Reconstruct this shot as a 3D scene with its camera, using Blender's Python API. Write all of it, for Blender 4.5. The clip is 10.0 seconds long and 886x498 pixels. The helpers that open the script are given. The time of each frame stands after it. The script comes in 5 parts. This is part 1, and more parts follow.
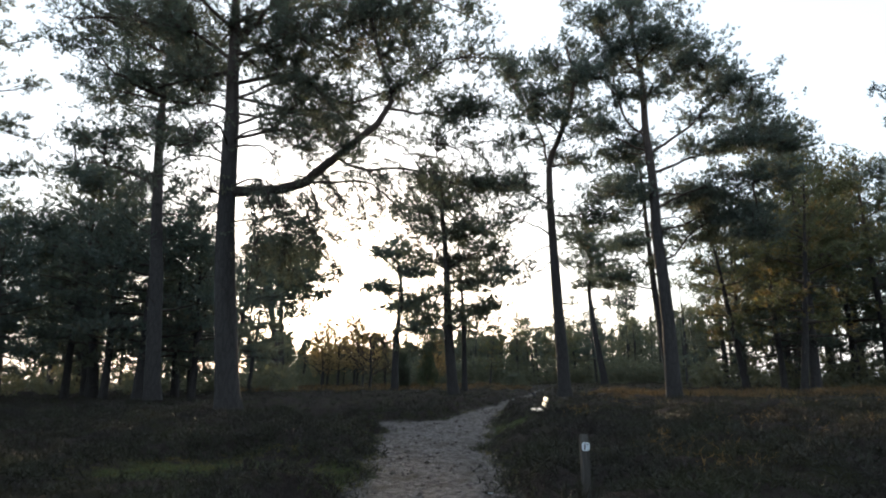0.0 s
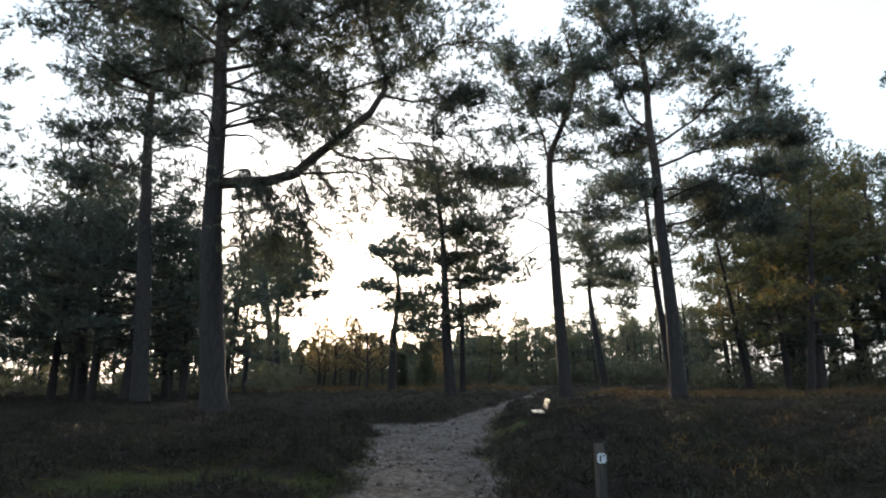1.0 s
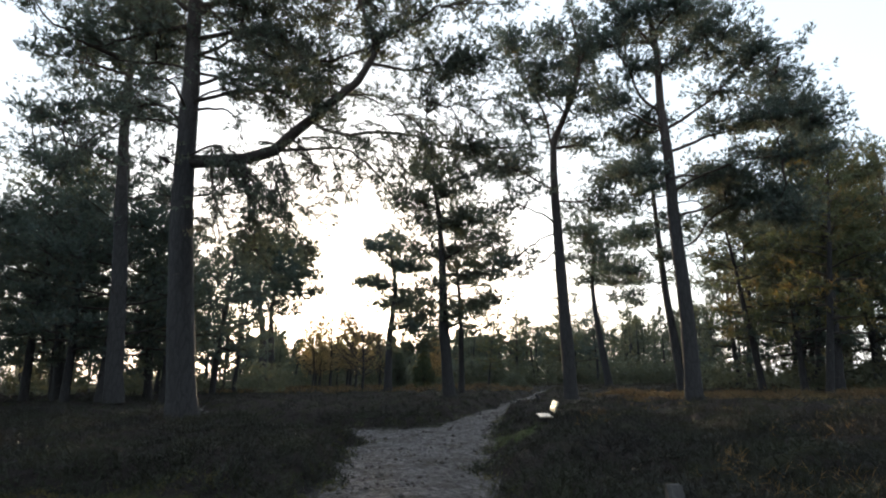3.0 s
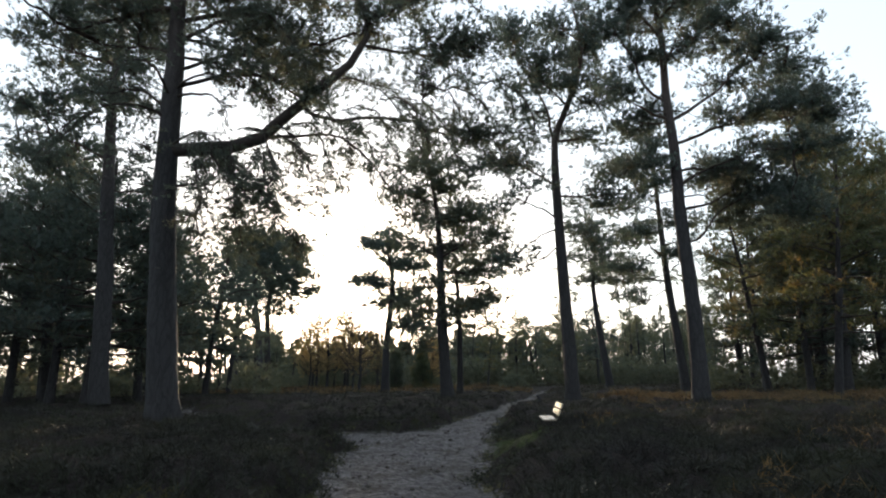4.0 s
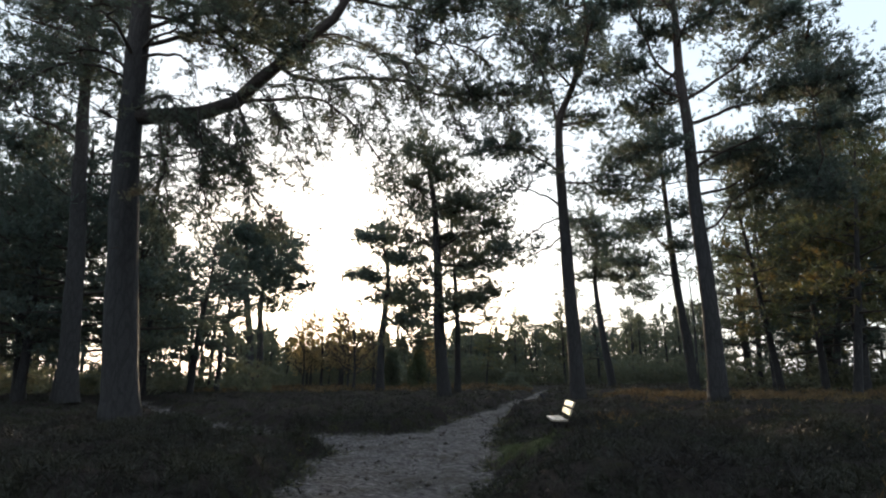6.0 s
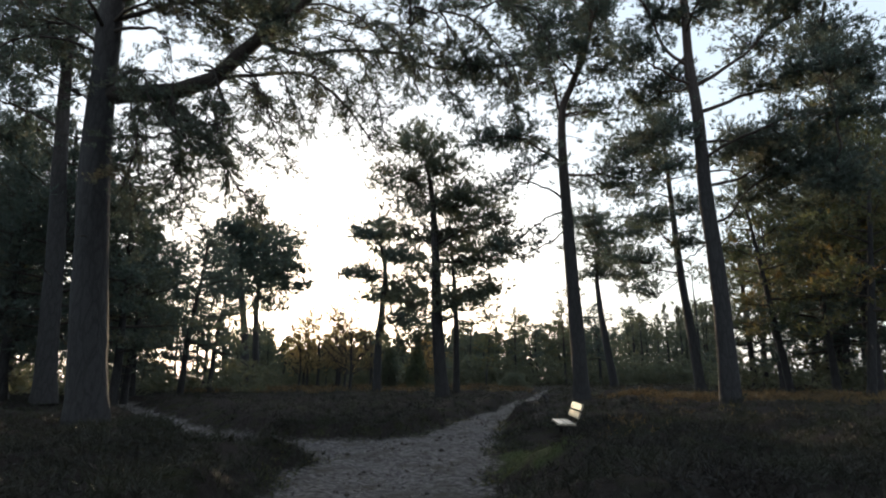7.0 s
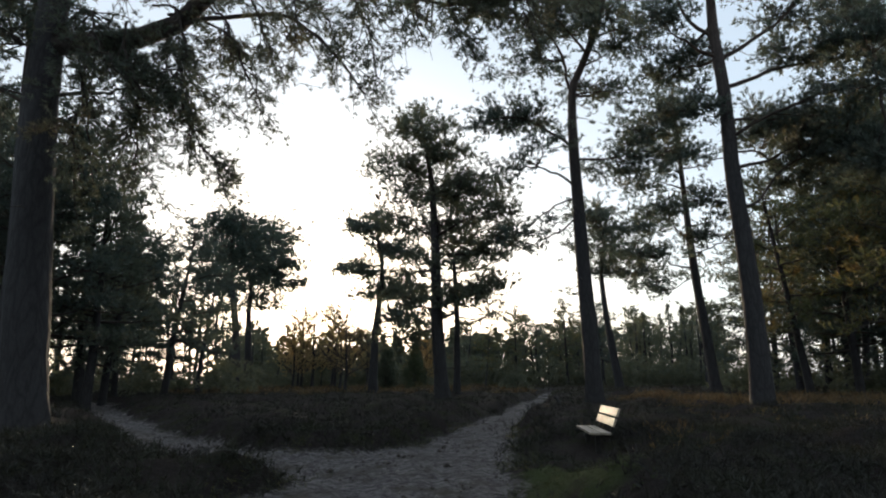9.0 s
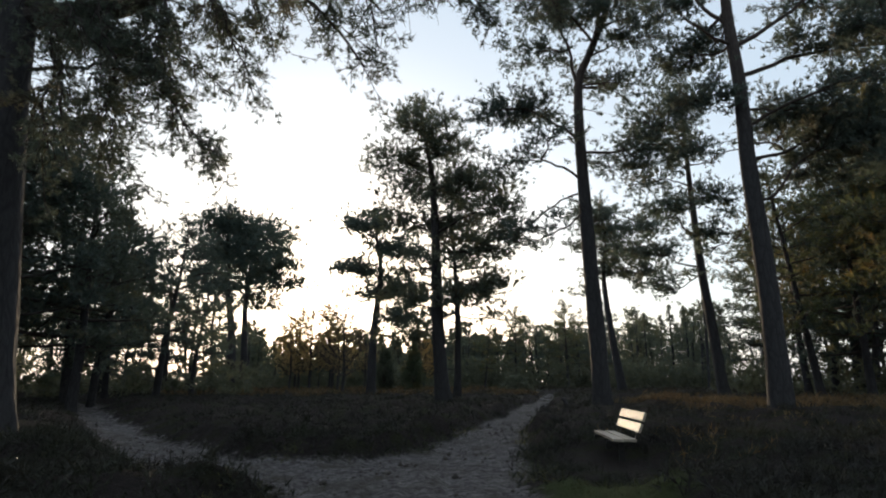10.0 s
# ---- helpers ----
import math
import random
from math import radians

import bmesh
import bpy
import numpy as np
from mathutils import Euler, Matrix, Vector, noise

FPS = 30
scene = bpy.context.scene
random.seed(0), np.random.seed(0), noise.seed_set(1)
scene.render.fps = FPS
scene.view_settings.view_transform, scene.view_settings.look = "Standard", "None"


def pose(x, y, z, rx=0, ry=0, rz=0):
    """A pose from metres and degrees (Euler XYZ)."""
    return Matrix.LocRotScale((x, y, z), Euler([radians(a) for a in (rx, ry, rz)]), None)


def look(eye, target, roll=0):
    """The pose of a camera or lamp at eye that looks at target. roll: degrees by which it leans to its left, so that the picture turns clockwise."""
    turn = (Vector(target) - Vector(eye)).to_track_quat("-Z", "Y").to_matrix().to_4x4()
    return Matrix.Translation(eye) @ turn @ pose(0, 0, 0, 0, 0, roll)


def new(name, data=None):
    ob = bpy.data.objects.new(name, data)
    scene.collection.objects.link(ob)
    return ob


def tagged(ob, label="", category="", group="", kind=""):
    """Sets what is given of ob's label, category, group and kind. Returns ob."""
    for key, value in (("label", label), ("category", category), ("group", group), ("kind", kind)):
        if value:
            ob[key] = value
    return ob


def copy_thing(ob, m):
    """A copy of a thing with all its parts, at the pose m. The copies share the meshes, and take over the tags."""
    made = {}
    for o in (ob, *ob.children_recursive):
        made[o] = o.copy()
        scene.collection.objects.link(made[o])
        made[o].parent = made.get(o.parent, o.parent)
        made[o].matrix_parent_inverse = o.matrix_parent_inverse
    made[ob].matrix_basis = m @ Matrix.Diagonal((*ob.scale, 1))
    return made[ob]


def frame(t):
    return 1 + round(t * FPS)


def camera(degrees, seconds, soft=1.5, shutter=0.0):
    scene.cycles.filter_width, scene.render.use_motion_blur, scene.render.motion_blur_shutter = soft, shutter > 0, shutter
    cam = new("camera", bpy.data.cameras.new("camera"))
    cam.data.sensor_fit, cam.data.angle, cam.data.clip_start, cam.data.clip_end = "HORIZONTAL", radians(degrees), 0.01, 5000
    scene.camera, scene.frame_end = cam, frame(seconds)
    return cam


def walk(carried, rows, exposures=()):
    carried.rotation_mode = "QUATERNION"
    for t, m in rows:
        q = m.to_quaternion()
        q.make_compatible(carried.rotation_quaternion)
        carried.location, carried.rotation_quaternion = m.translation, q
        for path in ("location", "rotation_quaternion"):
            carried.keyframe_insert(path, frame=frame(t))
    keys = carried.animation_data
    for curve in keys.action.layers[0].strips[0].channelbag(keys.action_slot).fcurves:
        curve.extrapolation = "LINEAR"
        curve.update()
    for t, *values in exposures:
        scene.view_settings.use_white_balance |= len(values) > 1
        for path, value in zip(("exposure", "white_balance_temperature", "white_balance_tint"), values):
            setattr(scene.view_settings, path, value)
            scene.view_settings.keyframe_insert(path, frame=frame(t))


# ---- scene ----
cam = camera(73.0, 10.0, 2.0)
PATH = [
    (0, (0.294, 0.302, 1.528), (0.232, 2.255, 1.951), -0.5),
    (0.5, (0.306, 0.809, 1.513), (0.247, 2.763, 1.938), -0.6),
    (1, (0.343, 1.365, 1.514), (0.285, 3.318, 1.939), -0.5),
    (1.5, (0.361, 1.936, 1.509), (0.302, 3.889, 1.935), -0.5),
    (2, (0.367, 2.545, 1.506), (0.309, 4.498, 1.932), -0.5),
    (2.5, (0.396, 3.115, 1.507), (0.338, 5.068, 1.932), -0.5),
    (4, (0.447, 4.788, 1.503), (0.393, 6.741, 1.93), -0.5),
    (4.5, (0.463, 5.333, 1.469), (0.41, 7.286, 1.896), -0.5),
    (5, (0.476, 5.832, 1.458), (0.423, 7.785, 1.884), -0.5),
    (5.5, (0.441, 6.358, 1.405), (0.391, 8.311, 1.831), -0.4),
    (7, (0.511, 8.314, 1.365), (0.464, 10.267, 1.793), -0.3),
    (7.5, (0.466, 8.996, 1.366), (0.421, 10.95, 1.794), -0.2),
    (8, (0.436, 9.625, 1.36), (0.392, 11.577, 1.79), -0.2),
    (8.5, (0.386, 10.171, 1.361), (0.343, 12.124, 1.791), -0.2),
    (9, (0.303, 10.729, 1.32), (0.263, 12.681, 1.752), -0.2),
    (9.5, (0.232, 11.278, 1.31), (0.196, 13.23, 1.744), -0.1),
    (10, (0.131, 11.841, 1.305), (0.097, 13.792, 1.742), -0.1),
]
walk(cam, [(t, look(eye, target, roll)) for t, eye, target, roll in PATH],
     [(0, 0.75), (2.5, 0.72), (4.5, 0.62), (7.0, 0.4), (8.5, 0.2), (10, 0.05)])

# ---- world and light ----
SUN_WAY = Vector((-0.207, 0.974, 0.092)).normalized()
world = bpy.data.worlds.new("sky")
scene.world = world
world.use_nodes = True
wn = world.node_tree.nodes
sky = wn.new("ShaderNodeTexSky")
sky.sky_type = "NISHITA"
sky.sun_disc = False
sky.sun_elevation = math.asin(SUN_WAY.z)
sky.sun_rotation = math.atan2(SUN_WAY.x, SUN_WAY.y)
sky.air_density, sky.dust_density, sky.ozone_density = 1.0, 2.0, 1.5
# a thin even veil of high haze lies over the clear sky
veil = wn.new("ShaderNodeMix")
veil.data_type, veil.blend_type = "RGBA", "ADD"
veil.inputs["Factor"].default_value = 1.0
pale = wn.new("ShaderNodeHueSaturation")
pale.inputs["Saturation"].default_value = 0.6
world.node_tree.links.new(sky.outputs["Color"], pale.inputs["Color"])
world.node_tree.links.new(pale.outputs["Color"], veil.inputs["A"])
veil.inputs["B"].default_value = (2.6, 3.2, 3.85, 1)
world.node_tree.links.new(veil.outputs["Result"], wn["Background"].inputs["Color"])
wn["Background"].inputs["Strength"].default_value = 0.15

sun = new("sun", bpy.data.lights.new("sun", "SUN"))
sun.data.energy = 4.5
sun.data.angle = radians(1.5)
sun.data.color = (1.0, 0.76, 0.5)
sun.matrix_world = look(SUN_WAY * 100, (0, 0, 0))

# the sun's own disc, seen low between the trees
disc_mat = bpy.data.materials.new("sun_glow")
disc_mat.use_nodes = True
disc_b = disc_mat.node_tree.nodes["Principled BSDF"]
disc_b.inputs["Emission Color"].default_value = (1.0, 0.78, 0.45, 1)
disc_b.inputs["Emission Strength"].default_value = 60.0
disc_bm = bmesh.new()
bmesh.ops.create_icosphere(disc_bm, subdivisions=3, radius=16.0)
disc_me = bpy.data.meshes.new("sun_disc")
disc_bm.to_mesh(disc_me)
disc_bm.free()
disc_me.materials.append(disc_mat)
disc = tagged(new("sun_disc", disc_me), "low morning sun glowing between the trees", "sun", kind="structure")
disc.location = SUN_WAY * 3000
disc.visible_shadow = False

# ---- materials ----


def material(name, rough=0.8):
    m = bpy.data.materials.new(name)
    m.use_nodes = True
    b = m.node_tree.nodes["Principled BSDF"]
    b.inputs["Roughness"].default_value = rough
    return m, m.node_tree, b


def node(nt, kind, **sets):
    n = nt.nodes.new("ShaderNode" + kind)
    for k, v in sets.items():
        n.inputs[k.replace("_", " ")].default_value = v
    return n


def ramp(nt, source, stops):
    r = nt.nodes.new("ShaderNodeValToRGB")
    while len(r.color_ramp.elements) < len(stops):
        r.color_ramp.elements.new(0.5)
    for e, (p, c) in zip(r.color_ramp.elements, stops):
        e.position, e.color = p, (*c, 1)
    nt.links.new(source, r.inputs["Fac"])
    return r.outputs["Color"]


def mix(nt, fac, a, b, how="MIX"):
    n = nt.nodes.new("ShaderNodeMix")
    n.data_type, n.blend_type = "RGBA", how
    for sock, v in ((n.inputs["Factor"], fac), (n.inputs["A"], a), (n.inputs["B"], b)):
        if isinstance(v, bpy.types.NodeSocket):
            nt.links.new(v, sock)
        elif isinstance(v, tuple):
            sock.default_value = (*v, 1)
        else:
            sock.default_value = v
    return n.outputs["Result"]


def noise_of(nt, coord, scale, detail=4.0, rough=0.6):
    n = node(nt, "TexNoise", Scale=scale, Detail=detail, Roughness=rough)
    nt.links.new(coord, n.inputs["Vector"])
    return n.outputs["Fac"]


def bump(nt, b, height, strength, distance):
    n = node(nt, "Bump", Strength=strength, Distance=distance)
    nt.links.new(height, n.inputs["Height"])
    nt.links.new(n.outputs["Normal"], b.inputs["Normal"])


def object_coord(nt):
    return nt.nodes.new("ShaderNodeTexCoord").outputs["Object"]


def bark_material(name, low, high, turn_height, plates=5.0):
    """Furrowed bark: long plates low down, thinner and redder bark higher up the trunk."""
    m, nt, b = material(name, 0.9)
    co = object_coord(nt)
    mp = nt.nodes.new("ShaderNodeMapping")
    mp.inputs["Scale"].default_value = (1, 1, 0.28)
    nt.links.new(co, mp.inputs["Vector"])
    v = node(nt, "TexVoronoi", Scale=plates)
    v.feature = "DISTANCE_TO_EDGE"
    wob = noise_of(nt, mp.outputs["Vector"], 3.0, 5)
    warp = mix(nt, 0.4, mp.outputs["Vector"], wob, "ADD")
    nt.links.new(warp, v.inputs["Vector"])
    fine = noise_of(nt, mp.outputs["Vector"], 30, 5, 0.7)
    sep = nt.nodes.new("ShaderNodeSeparateXYZ")
    nt.links.new(co, sep.inputs[0])
    rng = node(nt, "MapRange")
    rng.inputs["From Min"].default_value, rng.inputs["From Max"].default_value = turn_height * 0.6, turn_height * 1.4
    nt.links.new(sep.outputs["Z"], rng.inputs["Value"])
    base = mix(nt, rng.outputs["Result"], low, high)
    crack = ramp(nt, v.outputs["Distance"], [(0.0, (0.62, 0.6, 0.6)), (0.16, (1, 1, 1))])
    grain = ramp(nt, fine, [(0.3, (0.6, 0.6, 0.6)), (0.7, (1.25, 1.2, 1.15))])
    nt.links.new(mix(nt, 1.0, mix(nt, 1.0, base, crack, "MULTIPLY"), grain, "MULTIPLY"), b.inputs["Base Color"])
    bump(nt, b, v.outputs["Distance"], 0.8, 0.05)
    return m


def leaf_material(name, dark, light, odd, odd_amount=0.12, through_light=0.4, sheen=0.5):
    """Thin foliage: colour varies from clump to clump and from plant to plant, and some light passes through."""
    m, nt, b = material(name, 0.55)
    b.inputs["Specular IOR Level"].default_value = sheen
    co = object_coord(nt)
    big = noise_of(nt, co, 0.55, 3)
    small = noise_of(nt, co, 7.0, 2)
    c = ramp(nt, small, [(0.3, dark), (0.7, light)])
    o = ramp(nt, big, [(0.62 - odd_amount, (0, 0, 0)), (0.78, (1, 1, 1))])
    c = mix(nt, o, c, odd)
    info = nt.nodes.new("ShaderNodeObjectInfo")
    tone = ramp(nt, info.outputs["Random"], [(0.0, (0.75, 0.8, 0.8)), (0.5, (1, 1, 1)), (1.0, (1.25, 1.1, 0.9))])
    c = mix(nt, 1.0, c, tone, "MULTIPLY")
    nt.links.new(c, b.inputs["Base Color"])
    t = nt.nodes.new("ShaderNodeBsdfTranslucent")
    nt.links.new(mix(nt, 1.0, c, (1.4, 1.3, 0.95), "MULTIPLY"), t.inputs["Color"])
    s = nt.nodes.new("ShaderNodeMixShader")
    s.inputs[0].default_value = through_light
    nt.links.new(b.outputs[0], s.inputs[1])
    nt.links.new(t.outputs[0], s.inputs[2])
    nt.links.new(s.outputs[0], nt.nodes["Material Output"].inputs["Surface"])
    return m


BARK = bark_material("pine_bark", (0.036, 0.034, 0.036), (0.085, 0.056, 0.042), 15.0)
TWIG = bark_material("branch_bark", (0.06, 0.048, 0.042), (0.08, 0.055, 0.042), 14.0, 14.0)
NEEDLE = leaf_material("pine_needles", (0.052, 0.076, 0.074), (0.098, 0.126, 0.118), (0.15, 0.122, 0.08), 0.05, 0.45)
# warmer copy of the needles: the low sun's orange is put into the colour
NEEDLE_SUNLIT = leaf_material("pine_needles_sunlit", (0.055, 0.078, 0.052), (0.105, 0.12, 0.07), (0.21, 0.135, 0.055), 0.12, 0.45)
DRY_LEAF = leaf_material("dry_leaves", (0.26, 0.19, 0.1), (0.4, 0.3, 0.16), (0.36, 0.3, 0.16), 0.2, 0.65)
# paler copy of the needles: distance haze painted into the leaf colour
NEEDLE_HAZED = leaf_material("hazed_needles", (0.085, 0.1, 0.085), (0.12, 0.135, 0.11), (0.14, 0.13, 0.09), 0.1, 0.6)
HEATHER = leaf_material("heather", (0.027, 0.0235, 0.024), (0.049, 0.042, 0.04), (0.048, 0.052, 0.029), 0.28, 0.15, 0.15)
GRASS = leaf_material("grass", (0.04, 0.05, 0.024), (0.07, 0.08, 0.038), (0.2, 0.16, 0.07), 0.15, 0.3, 0.2)
BRACKEN = leaf_material("bracken", (0.09, 0.062, 0.038), (0.18, 0.118, 0.066), (0.2, 0.155, 0.08), 0.15, 0.35, 0.15)

# ---- geometry helpers ----
RNG = np.random.default_rng(7)


class Shape:
    """Gathers vertices, quads and triangles into one mesh."""

    def __init__(self):
        self.v, self.q, self.t, self.n = [], [], [], 0

    def add(self, verts, quads=None, tris=None):
        if quads is not None and len(quads):
            self.q.append(np.asarray(quads) + self.n)
        if tris is not None and len(tris):
            self.t.append(np.asarray(tris) + self.n)
        self.v.append(np.asarray(verts, dtype=np.float32))
        self.n += len(verts)

    def tube(self, pts, radii, sides=6, cap=True):
        p = np.asarray(pts, dtype=float)
        d = np.gradient(p, axis=0)
        d /= np.linalg.norm(d, axis=1, keepdims=True) + 1e-9
        ref = np.where(np.abs(d[:, 2:3]) > 0.8, (1.0, 0, 0), (0, 0, 1.0))
        if (np.abs(d[:, 2]) > 0.8).mean() > 0.5:
            ref = np.tile((1.0, 0, 0), (len(p), 1))
        else:
            ref = np.tile((0.05, 0.03, 1.0), (len(p), 1))
        u = np.cross(d, ref)
        u /= np.linalg.norm(u, axis=1, keepdims=True) + 1e-9
        w = np.cross(d, u)
        a = np.arange(sides) * 2 * math.pi / sides
        r = np.asarray(radii, dtype=float)
        if r.ndim == 1:
            r = np.repeat(r[:, None], sides, axis=1)
        ring = p[:, None] + r[..., None] * (np.cos(a)[None, :, None] * u[:, None] + np.sin(a)[None, :, None] * w[:, None])
        k = len(p)
        i, j = np.meshgrid(np.arange(k - 1), np.arange(sides), indexing="ij")
        j2 = (j + 1) % sides
        quads = np.stack([i * sides + j, i * sides + j2, (i + 1) * sides + j2, (i + 1) * sides + j], -1).reshape(-1, 4)
        tris = [((k - 1) * sides, (k - 1) * sides + q, (k - 1) * sides + q + 1) for q in range(1, sides - 1)] if cap else None
        self.add(ring.reshape(-1, 3), quads, tris)

    def sticks(self, a, b, ra, rb):
        """Many straight three-sided twigs at once."""
        a, b = np.asarray(a), np.asarray(b)
        if not len(a):
            return
        d = b - a
        d = d / (np.linalg.norm(d, axis=1, keepdims=True) + 1e-9)
        u = np.cross(d, np.array((0.31, 0.22, 0.92)))
        u /= np.linalg.norm(u, axis=1, keepdims=True) + 1e-9
        w = np.cross(d, u)
        ang = np.array((0, 2.094, 4.189))
        o = np.cos(ang)[None, :, None] * u[:, None] + np.sin(ang)[None, :, None] * w[:, None]
        n = len(a)
        ra, rb = np.broadcast_to(ra, n)[:, None, None], np.broadcast_to(rb, n)[:, None, None]
        v = np.concatenate([a[:, None] + o * ra, b[:, None] + o * rb], 1).reshape(-1, 3)
        f = np.array([(0, 1, 4, 3), (1, 2, 5, 4), (2, 0, 3, 5)])
        self.add(v, (np.arange(n)[:, None, None] * 6 + f).reshape(-1, 4))

    def tufts(self, pos, axis, size, blades=12, length=0.16, width=0.03, lo=0.3, hi=1.35):
        """At each place a tuft of thin pointed blades that spread round its axis."""
        pos, axis = np.asarray(pos), np.asarray(axis)
        n = len(pos)
        if not n:
            return
        z = axis / (np.linalg.norm(axis, axis=1, keepdims=True) + 1e-9)
        x = np.cross(z, RNG.normal(size=(n, 3)))
        x /= np.linalg.norm(x, axis=1, keepdims=True) + 1e-9
        y = np.cross(z, x)
        th = RNG.uniform(lo, hi, (n, blades))
        ph = RNG.uniform(0, 6.283, (n, blades))
        ln = (length * RNG.uniform(0.7, 1.15, (n, blades)) * np.broadcast_to(size, n)[:, None])[..., None]
        d = (np.cos(th)[..., None] * z[:, None] + np.sin(th)[..., None] * (np.cos(ph)[..., None] * x[:, None] + np.sin(ph)[..., None] * y[:, None]))
        side = np.cross(d, RNG.normal(size=(n, blades, 3)))
        side /= np.linalg.norm(side, axis=-1, keepdims=True) + 1e-9
        start = pos[:, None] - z[:, None] * ln * RNG.uniform(0, 0.7, (n, blades, 1))
        half = side * width * 0.5 * np.broadcast_to(size, n)[:, None, None]
        tip = start + d * ln
        v = np.stack([start + half, tip, start - half], 2).reshape(-1, 3)
        m = n * blades
        self.add(v, None, (np.arange(m)[:, None] * 3 + np.arange(3)))

    def mesh(self, name, mat, smooth=False):
        me = bpy.data.meshes.new(name)
        v = np.concatenate(self.v) if self.v else np.zeros((0, 3), np.float32)
        q = np.concatenate(self.q).astype(np.int32) if self.q else np.zeros((0, 4), np.int32)
        t = np.concatenate(self.t).astype(np.int32) if self.t else np.zeros((0, 3), np.int32)
        me.vertices.add(len(v))
        me.vertices.foreach_set("co", v.astype(np.float32).ravel())
        me.loops.add(q.size + t.size)
        me.loops.foreach_set("vertex_index", np.concatenate([q.ravel(), t.ravel()]))
        me.polygons.add(len(q) + len(t))
        me.polygons.foreach_set("loop_start", np.concatenate([np.arange(len(q)) * 4, q.size + np.arange(len(t)) * 3]).astype(np.int32))
        if smooth:
            me.polygons.foreach_set("use_smooth", np.ones(len(q) + len(t), dtype=bool))
        me.materials.append(mat)
        me.update(calc_edges=True)
        me.validate()
        return me


def piece(name, shape, mat, parent=None, label="", smooth=False):
    ob = new(name, shape.mesh(name, mat, smooth))
    ob.parent = parent
    return tagged(ob, label)


def box(bm, size, at, turn=None, bevel=0.0):
    made = bmesh.ops.create_cube(bm, size=1.0)["verts"]
    m = Matrix.Translation(at) @ (turn or Matrix()) @ Matrix.Diagonal((*size, 1))
    bmesh.ops.transform(bm, matrix=m, verts=made)
    if bevel:
        edges = list({e for v in made for e in v.link_edges})
        bmesh.ops.bevel(bm, geom=edges, offset=bevel, segments=2, affect="EDGES", profile=0.7)


def part(name, bm, mat, parent=None, label=""):
    me = bpy.data.meshes.new(name)
    bm.to_mesh(me)
    bm.free()
    me.materials.append(mat)
    ob = new(name, me)
    ob.parent = parent
    return tagged(ob, label)


def smooth_line(pts, steps):
    """A gently curved line through the given points."""
    p = np.asarray(pts, dtype=float)
    q = np.vstack([2 * p[0] - p[1], p, 2 * p[-1] - p[-2]])
    s = np.linspace(0, len(p) - 1.0001, steps)
    i = s.astype(int)
    f = (s - i)[:, None]
    a, b, c, d = q[i], q[i + 1], q[i + 2], q[i + 3]
    return 0.5 * (2 * b + (c - a) * f + (2 * a - 5 * b + 4 * c - d) * f * f + (3 * b - a - 3 * c + d) * f ** 3)


def wander(pts, amount, seed):
    g = np.random.default_rng(seed)
    k = len(pts)
    n = np.cumsum(g.normal(size=(k, 3)), axis=0)
    n -= np.linspace(0, 1, k)[:, None] * n[-1] * 0.5
    n *= np.linspace(0, 1, k)[:, None] ** 0.5
    return pts + n * amount


# ---- the lie of the land ----
def rise(x, y):
    """Height of the bare ground."""
    x, y = np.asarray(x, dtype=float), np.asarray(y, dtype=float)
    h = 0.16 * np.clip(1 - y / 14, 0, 1.3)
    h = h + 0.05 * np.sin(x * 0.37 + 1.0) * np.sin(y * 0.29) + 0.03 * np.sin(x * 1.1 + y * 0.7)
    return h + 0.25 * np.clip((np.hypot(x, y - 10) - 45) / 80, 0, 1)


# Middle lines of the sandy tracks, as (x, y, half width)
TRACK_MAIN = [(-0.25, -6, 1.1), (-0.22, 8, 1.08), (-0.3, 12, 1.15), (-0.5, 15, 1.22), (-0.65, 18, 1.65), (-0.4, 21.3, 1.75), (0.6, 24.6, 1.1), (1.2, 28, 0.78), (1.8, 32.5, 0.75), (3.1, 38, 0.85), (5.1, 49, 0.7), (7.2, 57.5, 0.6), (9.0, 70, 0.6), (10.5, 78, 0.2)]
TRACK_SIDE = [(-0.9, 21.2, 1.8), (-3.2, 21.5, 1.45), (-4.9, 23.3, 0.95), (-7.4, 26.6, 0.75), (-12.4, 33.5, 0.6), (-24, 52, 0.6)]



def track(x, y):
    """How far a place lies outside the tracks, in metres; below zero on them."""
    x, y = np.asarray(x, dtype=float), np.asarray(y, dtype=float)
    best = np.full(x.shape, 99.0)
    for line in (TRACK_MAIN, TRACK_SIDE):
        for (ax, ay, aw), (bx, by, bw) in zip(line, line[1:]):
            dx, dy = bx - ax, by - ay
            s = np.clip(((x - ax) * dx + (y - ay) * dy) / (dx * dx + dy * dy), 0, 1)
            best = np.minimum(best, np.hypot(x - ax - s * dx, y - ay - s * dy) - (aw + (bw - aw) * s))
    return best + 0.22 * np.sin(1.7 * x + 0.9 * y) * np.sin(1.3 * y - 0.5 * x)


